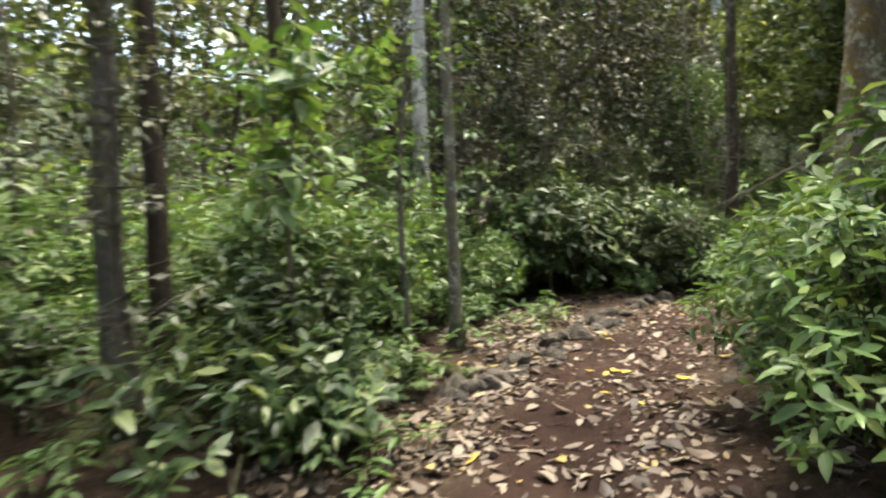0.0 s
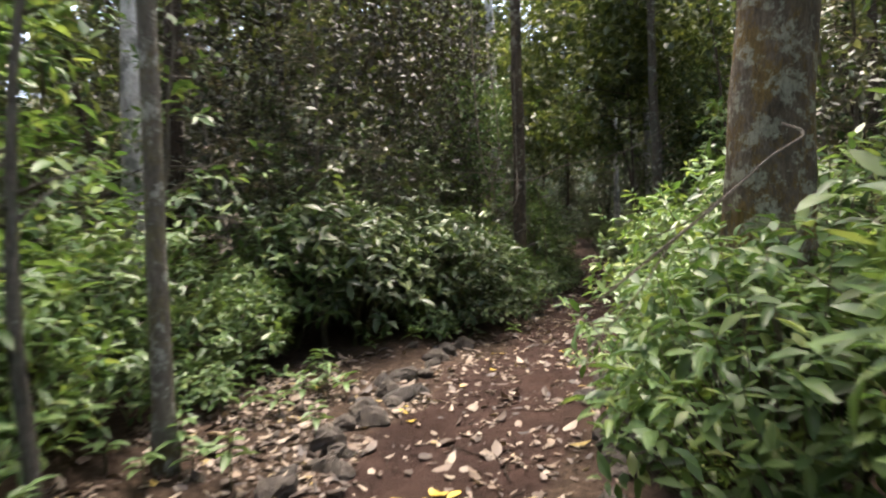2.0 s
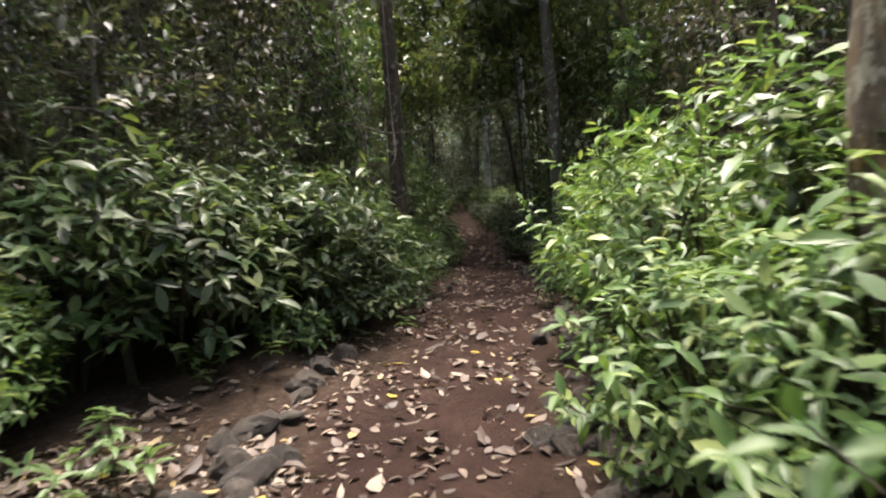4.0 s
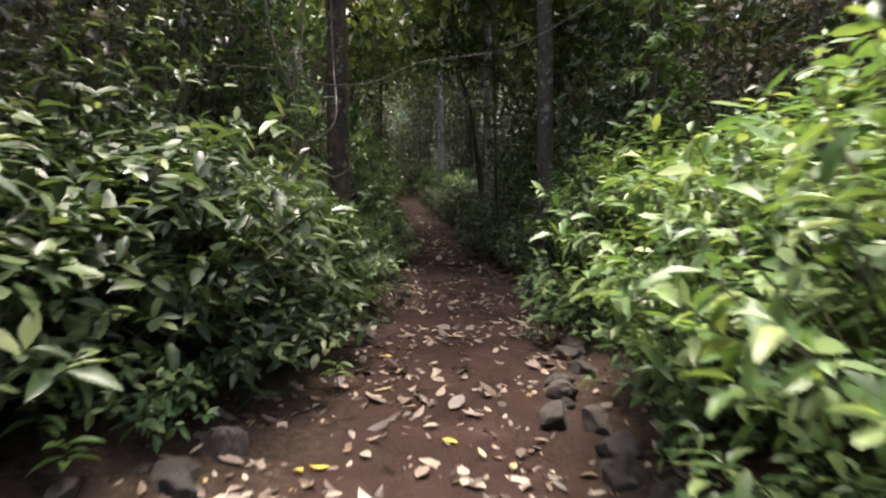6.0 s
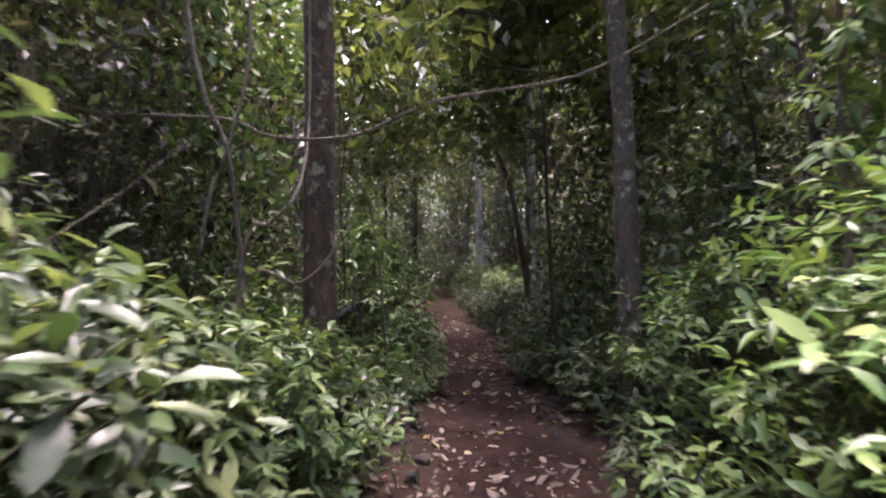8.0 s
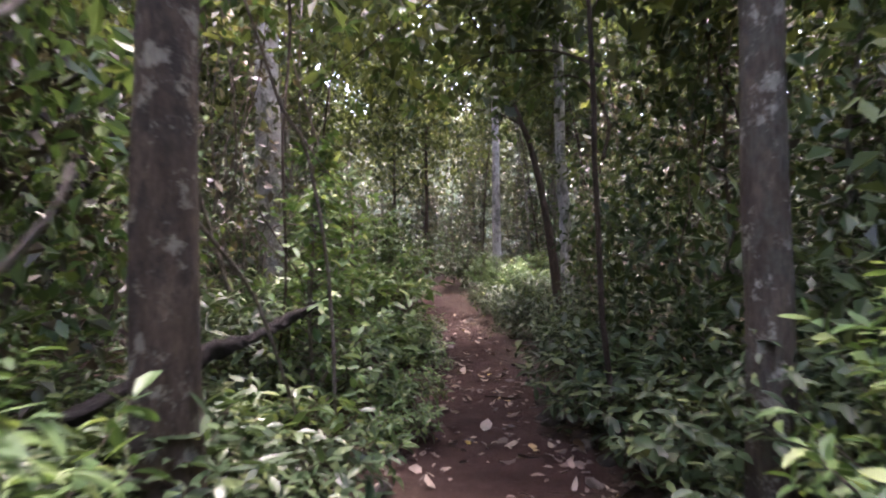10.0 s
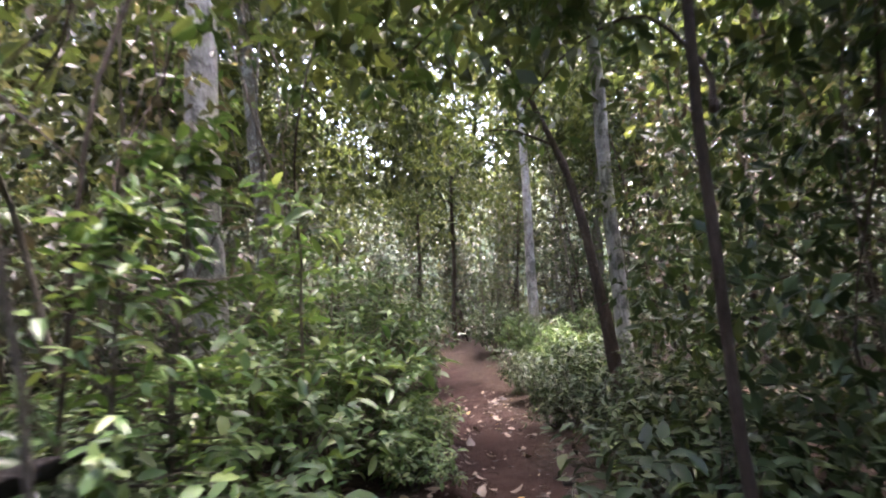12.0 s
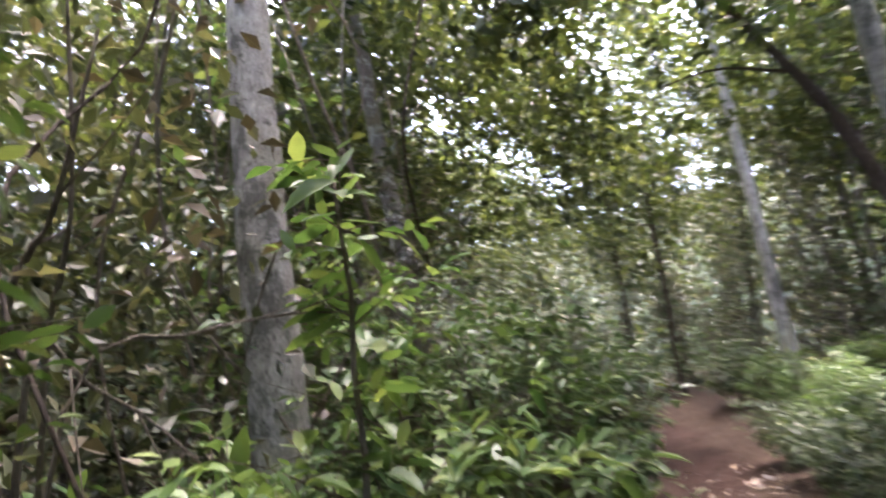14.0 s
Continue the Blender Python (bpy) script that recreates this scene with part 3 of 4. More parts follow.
# added strip of leaves overhead that takes light off the trodden earth
leaf_mass("canopy", 2600, 0.0, 1.1, 5.2, 8.5, 1.0, (0.14, 0.28), LEAF_CROWN, "open leaf screen added high over the path for shade", box=(0, 9.0, 4.0, 13.5), gaps=0.0)
# more leaves added overhead to dim the middle of the path
leaf_mass("canopy", 2600, 0.0, 1.6, 4.8, 8.0, 1.0, (0.14, 0.26), LEAF_CROWN, "green leaf screen added above the path to dim it", box=(7.6, 11.5, 12.0, 17.5), gaps=-0.1)
leaf_mass("canopy", 3800, 2.2, 9, 4.4, 9.0, 1.0, (0.13, 0.25), LEAF_CROWN, "green canopy beyond the pale tree", box=(2.5, 8.6, 17.0, 24.0), gaps=-0.2)
# added cover that shades the bright soil where the path climbs
leaf_mass("canopy", 6000, 0.0, 2.2, 5.0, 8.5, 1.0, (0.14, 0.26), LEAF_CROWN, "green leaf screen added to shade the path's rise", box=(10.2, 14.5, 13, 20.5), gaps=-0.1)
leaf_mass("canopy", 15000, 0.2, 7, 3.9, 9.5, 1.0, (0.12, 0.24), LEAF_CROWN, "olive-green canopy behind the pale tree", box=(6.0, 13.5, 21.3, 27), gaps=-0.2)
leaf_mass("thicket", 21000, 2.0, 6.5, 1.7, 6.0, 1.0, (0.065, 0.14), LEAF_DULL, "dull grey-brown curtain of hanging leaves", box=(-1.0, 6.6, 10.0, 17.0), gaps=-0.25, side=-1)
leaf_mass("thicket", 3800, 2.6, 8, 1.0, 6.0, 1.0, (0.09, 0.19), LEAF_FOREST, "olive curtain of leaves behind the pale tree", box=(3.0, 7.9, 16.0, 22.0), gaps=-0.2, side=-1)


def backdrop_ring():
    """Added ring that shuts off the view and the low sky, far behind the trees."""
    n, rise = 96, [(-1.5, 0.0), (6, 1.0), (13, 3.0), (18, 7.0)]
    v, t = [], []
    for k in range(n):
        a = 2 * math.pi * k / n
        for z, back in rise:
            r = 60 + back + 1.5 * math.sin(5 * a + z)
            v.append((6 + r * math.cos(a), 12 + r * math.sin(a), z + 1.2 * math.sin(9 * a) * (z > 10)))
    for k in range(n):
        for i in range(3):
            a, b = 4 * k + i, 4 * ((k + 1) % n) + i
            t += [(a, a + 1, b + 1), (a, b + 1, b)]
    m, nt, bs, out = material("far_foliage")
    nt.links.new(ramp_of(nt, noise_of(nt, 1.3, 8, 0.75), [(0.35, (0.012, 0.018, 0.008)), (0.55, (0.035, 0.05, 0.018)), (0.75, (0.09, 0.11, 0.04))]), bs.inputs["Base Color"])
    bs.inputs["Roughness"].default_value = 0.9
    return tagged(new("backdrop", mesh_from("backdrop", v, t, m)), "dark foliage-coloured ring that closes the view far behind the trees", "backdrop", kind="structure")


backdrop_ring()

# ---- shrubs beside the path ----
GLOSSY = "glossy green shrub with long drooping leaves beside the path"
FRESH = "bright green shrub with whorls of long leaves beside the path"
DARK = "dark green shrub with glossy leaves on the path's edge"
SLIM = "leafy green shrub with slender pale-lit leaves"
shrubs = [
    shrub("shrub", 0.95, 1.75, 250, 0.18, 0.38, LEAF_SHRUB, label=GLOSSY, single=30, spread=1.45),
    shrub("shrub", 0.95, 1.95, 310, 0.165, 0.37, LEAF_FRESH, label=FRESH, single=30, spread=1.45),
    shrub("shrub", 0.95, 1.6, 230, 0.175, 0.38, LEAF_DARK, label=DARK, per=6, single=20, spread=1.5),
    shrub("shrub", 0.9, 1.3, 170, 0.165, 0.42, LEAF_SHRUB, label=SLIM, fill=0.5, template=BLADE_MID, per=6, lumps=7, single=20),
    shrub("shrub", 1.0, 2.1, 330, 0.16, 0.37, LEAF_FRESH, label=FRESH, lumps=7, single=30, spread=1.4),
    shrub("shrub", 0.85, 0.85, 120, 0.19, 0.42, LEAF_SHRUB, label="low shrub with broad spreading leaves", lumps=7, fill=0.3, per=6, single=20, spread=1.4),
    shrub("shrub", 0.85, 0.85, 90, 0.19, 0.40, LEAF_DARK, label="low dark shrub with broad leaves", lumps=7, fill=0.4, per=6, spread=1.5),
    shrub("shrub", 0.85, 2.0, 260, 0.12, 0.46, LEAF_SHRUB, label="tall bushy shrub with small rounded leaves", lumps=8, fill=0.45, template=BLADE_MID, per=6, single=20),
]
placed = set()


def plant(kind, x, y, size=1.0, turn=None):
    turn = rng.uniform(0, 360) if turn is None else turn
    if kind not in placed:
        placed.add(kind)
        return tagged(put(shrubs[kind], x, y, turn, size), group="shrubs beside the path")
    return tagged(again(shrubs[kind], x, y, turn, size), group="shrubs beside the path")


# kind, x, y, size
for kind, x, y, size in [
        # the walker's left, from the start on
        (6, -1.15, 3.35, 1.0), (2, -1.2, 4.3, 0.7), (0, -1.3, 5.05, 0.86), (1, -0.75, 5.75, 0.8), (4, -1.9, 5.6, 0.85), (1, -0.55, 7.4, 0.85), (6, -0.95, 3.95, 0.85), (3, -1.9, 4.9, 0.85), (5, -1.45, 5.75, 0.9), (3, -2.8, 4.1, 0.8), (1, -2.0, 6.2, 0.75), (3, -0.5, 6.9, 0.72), (3, -1.2, 8.0, 0.9),
        (4, -2.9, 7.6, 0.85), (3, 0.35, 8.0, 0.72), (0, -0.6, 9.2, 0.8), (1, 0.75, 8.7, 0.58), (4, -3.6, 5.8, 0.9), (5, 0.2, 7.35, 0.55),
        (1, -1.7, 5.5, 0.72), (4, -2.6, 6.5, 0.75), (1, -1.0, 7.5, 0.66), (4, -3.5, 5.0, 0.75), (1, -2.0, 8.3, 0.8), (4, -3.6, 7.8, 0.9), (1, -4.2, 6.2, 0.95),
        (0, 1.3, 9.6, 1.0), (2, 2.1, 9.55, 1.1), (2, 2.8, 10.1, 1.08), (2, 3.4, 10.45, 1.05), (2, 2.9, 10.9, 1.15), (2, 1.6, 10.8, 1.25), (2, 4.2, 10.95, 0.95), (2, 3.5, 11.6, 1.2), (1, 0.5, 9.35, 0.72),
        (0, 4.95, 11.6, 0.75), (5, 5.45, 11.85, 0.7), (6, 5.78, 12.7, 0.85), (6, 6.15, 13.0, 0.75), (6, 6.75, 13.35, 0.8), (2, 6.9, 14.7, 0.72), (5, 7.65, 15.1, 0.85), (3, 8.0, 16.2, 1.05),
        (5, 7.4, 16.4, 1.0), (3, 8.8, 16.85, 1.05), (7, 9.4, 17.65, 1.05), (7, 10.2, 18.9, 1.1), (7, 8.5, 18.6, 1.15), (5, 9.7, 17.2, 0.6), (5, 10.6, 18.4, 0.6), (2, 11.15, 20.6, 1.1), (2, 12.2, 22.4, 1.1), (3, 8.9, 18.4, 1.0), (2, 12.4, 24.9, 1.0), (3, 6.6, 15.4, 0.9),
        (3, 9.6, 20.2, 1.3), (5, 4.2, 12.3, 0.7),
        # the walker's right
        (4, 2.1, 2.72, 0.88), (1, 2.35, 4.0, 0.76), (0, 2.9, 3.2, 1.1), (1, 3.2, 5.0, 0.75), (4, 4.35, 6.45, 0.92), (1, 3.35, 5.72, 0.64), (0, 4.3, 5.3, 1.1), (1, 5.2, 7.5, 0.85), (4, 6.1, 8.1, 0.82),
        (1, 6.8, 8.95, 0.86), (0, 6.3, 7.1, 1.0), (4, 7.75, 10.3, 0.75), (0, 8.0, 9.2, 0.95), (5, 6.6, 9.55, 0.7),
        (6, 8.55, 11.75, 0.9), (6, 9.3, 12.75, 1.0), (6, 9.75, 13.7, 1.05), (2, 9.6, 11.9, 0.9), (6, 10.5, 14.6, 1.0), (2, 11.15, 15.3, 0.65), (2, 11.8, 16.3, 0.65), (6, 11.3, 14.4, 1.1), (2, 12.4, 17.6, 0.7),
        (0, 13.3, 18.8, 0.62), (1, 14.2, 20.1, 0.55), (4, 15.0, 21.7, 0.5), (4, 15.5, 23.0, 0.5), (1, 16.1, 21.6, 0.6), (2, 16.0, 24.6, 0.8)]:
    plant(kind, x, y, size)

# ---- single trees ----
def lone(x, y, tall, dia, bark, label, lean=(0, 0), **more):
    return put(tree("tree", tall, dia, bark, lean, label, **more), x, y)


lone(3.46, 5.12, 9, 0.54, BARK_RUST, "stout tree with lichened reddish-grey bark among shrubs", (0.035, -0.04), crown_at=0.85, blades=300, wander=0.02, sides=24, flare=1.2)
lone(5.87, 12.5, 10, 0.28, BARK_MOTTLED, "dark straight tree close beside the path", crown_at=0.8, blades=350, wander=0.02)
lone(15.85, 22.85, 11, 0.24, BARK_PALE, "slim pale grey tree above the bend of the path", (-0.005, -0.01), crown_at=0.8, wander=0.02)
lone(-2.17, 4.02, 9, 0.19, BARK_GREY, "slim grey tree with a mossy foot", (0.0, 0), crown_at=0.8, blades=160, wander=0.03)
lone(-1.93, 4.15, 9, 0.16, BARK_DARK, "slim dark tree beside a grey one", (0.0, 0), crown_at=0.8, blades=160, wander=0.03)
lone(0.1, 6.35, 9, 0.13, BARK_LICHEN, "slim grey-brown tree with lichened bark at the path", (0.0, 0), crown_at=0.8, blades=200, wander=0.015)
lone(-0.3, 9.8, 10, 0.29, BARK_PALE, "tall grey tree with pale lichened bark", (0.0, 0), crown_at=0.8, blades=400, wander=0.02)
lone(0.08, 10.6, 10, 0.27, BARK_DARK, "dark tree close behind a pale one", (0.0, 0), crown_at=0.8, wander=0.02)
lone(-1.6, 6.3, 9, 0.2, BARK_DARK, "dark tree standing in the shrubs", (0.0, 0), crown_at=0.8, blades=160, wander=0.03)
lone(9.04, 13.05, 8, 0.048, BARK_DARK, "thin dark tree that leans over the path's edge", (-0.03, 0.015), crown_at=0.5, wander=0.03, crown_r=1.8, blades=900)
lone(8.12, 11.42, 9, 0.22, BARK_SPOT, "grey tree with pale lichen spots beside the path", (-0.01, 0), crown_at=0.8, wander=0.02)
lone(8.08, 17.75, 11, 0.38, BARK_PALE, "tall tree with smooth pale grey bark", (-0.03, 0.0), crown_at=0.8, blades=500, wander=0.015, sides=24)
lone(9.5, 20.9, 11, 0.29, BARK_LICHEN, "leaning grey tree behind the pale one", (-0.08, 0.0), crown_at=0.8, wander=0.03)
lone(13.1, 17.5, 11, 0.22, BARK_PALE, "pale-barked tree beyond the thicket", (-0.02, 0.0), crown_at=0.8, wander=0.02)
put(sapling("sapling", 4.2, 0.2, 26, 0.14, 0.42, LEAF_FRESH, BARK_GREY, "slim young tree with few bright leaves beside the path", bare=0.3, spread_out=0.7), -0.31, 5.25)
put(sapling("sapling", 2.6, 0.2, 22, 0.17, 0.40, LEAF_FRESH, TWIG, "young tree with bright yellow-green leaves beside the pale trunk", bare=0.25, spread_out=0.9, template=BLADE, per=5), 8.35, 16.3)
put(sapling("sapling", 2.3, -0.4, 20, 0.16, 0.40, LEAF_FRESH, TWIG, "young tree with bright yellow-green leaves in the thicket", bare=0.25, spread_out=0.9, template=BLADE, per=5), 8.8, 17.2, 70)
put(sapling("sapling", 3.2, 0.3, 30, 0.15, 0.38, LEAF_FRESH, TWIG, "tall thin sapling with bright feathery leaves above the shrubs", bare=0.5, spread_out=0.6, template=BLADE, per=6), 7.35, 9.45, 20)
put(sapling("sapling", 2.7, 0.3, 26, 0.20, 0.40, LEAF_FRESH, TWIG, "young tree with large yellow-green leaves among the shrubs", bare=0.45, spread_out=0.9, template=BLADE, per=4), -1.45, 4.7, 120)

put(sapling("sapling", 2.75, -0.3, 24, 0.22, 0.42, LEAF_FRESH, TWIG, "young tree with large bright yellow-green leaves", bare=0.5, spread_out=0.8, template=BLADE, per=4), -1.05, 4.05, 200)

# ---- stones, logs, sticks ----
def stone_mesh(name, seed, squash):
    """A lump of lava: broken faces, blunt corners, pitted skin."""
    r = np.random.default_rng(seed)
    bm = bmesh.new()
    bmesh.ops.create_icosphere(bm, subdivisions=3, radius=0.5)
    cuts = unit(r.normal(size=(11, 3)))
    deep = r.uniform(0.22, 0.42, 11)
    waves = r.normal(size=(9, 3)) * np.repeat([5.0, 11.0, 22.0], 3)[:, None]
    phase = r.uniform(0, 6.28, 9)
    gain = np.repeat([0.012, 0.014, 0.014], 3)
    for v in bm.verts:
        p = np.array(v.co)
        for c, q in zip(cuts, deep):
            over = p @ c - q
            if over > 0:
                p = p - c * over * 0.92
        p = p * (1 + 2 * (gain * np.sin(waves @ p + phase)).sum()) + r.normal(0, 0.011, 3)
        v.co = (p[0] * 1.08, p[1] * 0.92, p[2] * squash)
    me = bpy.data.meshes.new(name)
    bm.to_mesh(me)
    bm.free()
    me.materials.append(STONE)
    me.polygons.foreach_set("use_smooth", np.zeros(len(me.polygons), bool))
    return me


STONES = [stone_mesh("stone", s, q) for s, q in ((1, 0.8), (2, 0.65), (3, 0.95), (4, 0.75), (5, 0.85), (6, 0.7))]


def stone(x, y, size, k):
    ob = new("stone", STONES[k % 6])
    ob.matrix_basis = pose(x, y, height(x, y) + size * 0.04, rng.uniform(-35, 35), rng.uniform(-35, 35), rng.uniform(0, 360)) @ Matrix.Diagonal((size, size, size, 1))
    return tagged(ob, "dark grey lava stone at the edge of the path", "stone", group="stones along the path")


def row_of_stones(points, count, sizes, scatter_by):
    line = curve_through([(*p, 0) for p in points], count)
    for k, p in enumerate(line):
        stone(p[0] + rng.normal(0, scatter_by), p[1] + rng.normal(0, scatter_by), rng.uniform(*sizes), k + int(rng.integers(0, 3)))


row_of_stones([(0.15, 4.95), (0.38, 5.37), (0.86, 6.05), (1.25, 6.75), (1.7, 7.41), (2.04, 7.88), (2.6, 8.6), (3.3, 9.35)], 31, (0.16, 0.33), 0.07)
row_of_stones([(0.2, 5.35), (0.62, 6.0), (1.4, 7.3), (2.3, 8.5), (3.2, 9.5)], 20, (0.09, 0.2), 0.14)
row_of_stones([(2.4, 5.15), (2.86, 5.8), (3.4, 6.65), (4.25, 7.55), (5.25, 8.55), (6.05, 9.45)], 28, (0.16, 0.31), 0.09)
row_of_stones([(2.75, 5.45), (3.55, 6.6), (4.5, 7.6)], 9, (0.12, 0.22), 0.06)
row_of_stones([(7.9, 12.0), (8.9, 13.3), (9.9, 14.8), (11.2, 16.7)], 14, (0.12, 0.26), 0.12)
row_of_stones([(5.2, 10.9), (6.4, 12.3), (7.6, 13.9)], 9, (0.1, 0.2), 0.1)


def wood(name, points, radii, mat, label, category, sides=9, knots=0.07, n=14):
    line = curve_through(points, n)
    r = np.interp(np.linspace(0, 1, n), np.linspace(0, 1, len(radii)), radii)
    if name != "dead_branch":
        return tagged(new(name, mesh_from(name, *tube(line, r, sides, knots), mat)), label, category)
    top = new(name)
    part("stem", tube(line, r, sides, knots), mat, top)
    for f in (0.55, 0.75):
        k = int(f * n)
        way = unit(line[k] - line[k - 1]) + rng.normal(0, 0.55, 3)
        part("side_twig", tube(curve_through([line[k], line[k] + 0.16 * way, line[k] + 0.34 * way + [0, 0, 0.05]], 6), np.linspace(r[k] * 0.6, 0.002, 6), 5, 0.08), mat, top)
    return tagged(top, label, category)


def on_ground(x, y, up):
    return (x, y, height(x, y) + up)


wood("log", [on_ground(-1.2, 6.0, 0.05), on_ground(-0.6, 5.75, 0.06), on_ground(-0.15, 5.5, 0.06), on_ground(0.2, 5.28, 0.05)], [0.06, 0.075, 0.07, 0.055], MOSS_BARK, "short mossy log lying at the path's edge", "log")
wood("log", [on_ground(3.1, 11.4, 0.02), (4.6, 12.45, 0.72), (6.04, 13.35, 1.1), (6.6, 13.75, 1.2), (7.15, 14.08, 1.36)], [0.07, 0.036, 0.062, 0.03, 0.052, 0.026, 0.04, 0.014], BARK_ROTTEN, "blackish rotten fallen trunk leaning into the thicket", "log", 11, 0.3, 64)
wood("dead_branch", [(3.2, 4.72, 2.05), (2.75, 4.24, 1.9), (2.34, 4.06, 1.77), (1.91, 3.87, 1.6), (1.5, 3.69, 1.45), (1.2, 3.56, 1.34)], [0.008, 0.0065, 0.0055, 0.003], TWIG, "bare pale stick that leans in a shrub", "branch", 6)
wood("dead_branch", [(3.1, 11.65, 1.62), (3.68, 11.19, 1.59), (4.1, 10.86, 1.56), on_ground(4.6, 10.6, 0.0)], [0.014, 0.013, 0.012, 0.012], TWIG, "bare pale stick that leans in a shrub", "branch", 6)
wood("dead_branch", [on_ground(-3.2, 4.0, 0.3), on_ground(-2.3, 3.6, 0.35), on_ground(-1.6, 3.35, 0.75)], [0.012, 0.011, 0.006], TWIG, "thin dead twig lying in low plants", "branch", 6)
wood("dead_branch", [on_ground(6.95, 13.6, 0.0), (6.46, 13.04, 1.2), (6.3, 12.94, 1.52), (6.06, 12.82, 1.79), (5.86, 12.68, 1.98)], [0.006, 0.010, 0.011, 0.007], TWIG, "broken pale branch propped against the dark tree", "branch", 7)
wood("dead_branch", [(6.3, 13.0, 2.95), (6.46, 13.12, 2.66), (6.59, 13.26, 2.48), (6.78, 13.37, 2.26), (6.95, 13.45, 1.4), on_ground(7.0, 13.5, 0.0)], [0.008, 0.01, 0.011, 0.012], TWIG, "thin bare branch arching out of the thicket", "branch", 6)
wood("dead_branch", [on_ground(6.9, 16.7, 0.0), (7.03, 16.58, 2.2), (7.12, 16.57, 2.54), (7.22, 16.56, 2.75), (7.4, 16.5, 3.6)], [0.02, 0.018, 0.015, 0.008], TWIG, "bare pale stem leaning in the thicket", "branch", 6)
wood("dead_branch", [on_ground(7.1, 16.8, 0.0), (7.16, 16.68, 2.08), (7.23, 16.63, 2.47), (7.27, 16.6, 2.93), (7.2, 16.6, 4.2)], [0.014, 0.012, 0.011, 0.007], TWIG, "bare pale stem leaning in the thicket", "branch", 6)
wood("dead_branch", [on_ground(7.2, 16.3, 0.0), (7.25, 16.28, 1.9), (7.31, 16.3, 2.11), (7.42, 16.37, 1.95), (7.63, 16.44, 1.79), (7.85, 16.5, 1.55)], [0.014, 0.012, 0.010, 0.006], TWIG, "dead twig hooked over in the thicket", "branch", 6)
wood("dead_branch", [on_ground(7.3, 16.1, 0.0), (7.45, 16.16, 1.9), (7.86, 16.26, 2.08), (8.18, 16.29, 2.13), (8.45, 16.29, 2.12)], [0.010, 0.009, 0.007, 0.004], TWIG, "thin bent twig across the pale trunk", "branch", 6)
wood("dead_branch", [on_ground(7.2, 15.9, 0.0), (7.0, 15.7, 1.2), (6.7, 15.9, 2.4), (6.4, 15.6, 3.1)], [0.03, 0.025, 0.02, 0.01], TWIG, "leaning bare grey stem in the thicket", "branch", 7)


wood("stump", [on_ground(-2.3, 3.55, -0.05), on_ground(-2.18, 3.75, 0.2), on_ground(-2.1, 3.85, 0.5)], [0.15, 0.10, 0.06], MOSS_BARK, "mossy rotten stump at the foot of a tree", "stump", 12, 0.12)


def liana(points, r, label="thin pale liana hanging in the forest", n=26, mat=TWIG):
    return wood("liana", points, [r, r * 1.1, r * 0.9, r * 0.8], mat, label, "liana", 6, 0.06, n)


# the long liana that sags across the path, and the tangle beside the dark tree
liana([(3.9, 12.95, 2.9), (4.31, 12.6, 2.67), (4.74, 12.26, 2.62), (5.05, 12.02, 2.58), (5.22, 11.89, 2.48), (5.47, 11.69, 2.44), (5.69, 11.51, 2.47), (5.86, 11.38, 2.56), (6.06, 11.23, 2.66),
       (6.34, 11.01, 2.71), (6.9, 10.7, 2.85), (7.6, 10.3, 3.3)], 0.011, "thin pale liana sagging across the path", 40)
liana([(4.7, 11.95, 6.0), (4.72, 11.9, 4.2), (4.74, 11.84, 3.2), (4.82, 11.78, 2.65), (4.95, 11.75, 2.3), (5.03, 11.79, 1.66), (5.04, 11.78, 1.4), on_ground(5.1, 11.9, 0)], 0.014)
liana([(4.83, 11.95, 1.7), (4.89, 11.9, 2.1), (4.99, 11.82, 2.43), (5.1, 11.8, 3.2), (5.0, 12.0, 5.0)], 0.012)
liana([on_ground(4.9, 11.9, 0), (5.04, 11.78, 1.74), (5.17, 11.68, 1.91), (5.33, 11.62, 2.14), (5.7, 12.3, 2.9), (5.75, 12.4, 4.5)], 0.012)
liana([on_ground(4.8, 11.7, 0), (5.04, 11.78, 1.53), (5.3, 11.58, 1.55), (5.45, 11.46, 1.71), (5.5, 11.5, 1.85)], 0.010)
for k in range(34):
    s = rng.uniform(0, 1)
    cx, cy = (4.2 + 4.6 * s + rng.normal(0, 0.5), 12.6 + 6.2 * s + rng.normal(0, 0.5)) if k < 24 else (9.6 + 4 * s, 12.2 + 4.5 * s)
    d = float(track_distance(np.array([cx]), np.array([cy]))[0])
    if abs(d) < 1.7:
        cx, cy = cx - 1.2, cy + 1.0
    sway = rng.normal(0, 0.28, (5, 2))
    liana([(cx + sway[0, 0], cy + sway[0, 1], 5.6), (cx + sway[1, 0], cy + sway[1, 1], 3.9), (cx + sway[2, 0], cy + sway[2, 1], 2.6), (cx + sway[3, 0], cy + sway[3, 1], 1.3),
           on_ground(cx + sway[4, 0], cy + sway[4, 1], 0)], rng.uniform(0.005, 0.014), "thin woody liana hanging down to the ground", 18, (TWIG, BARK_GREY, BARK_DARK)[k % 3])

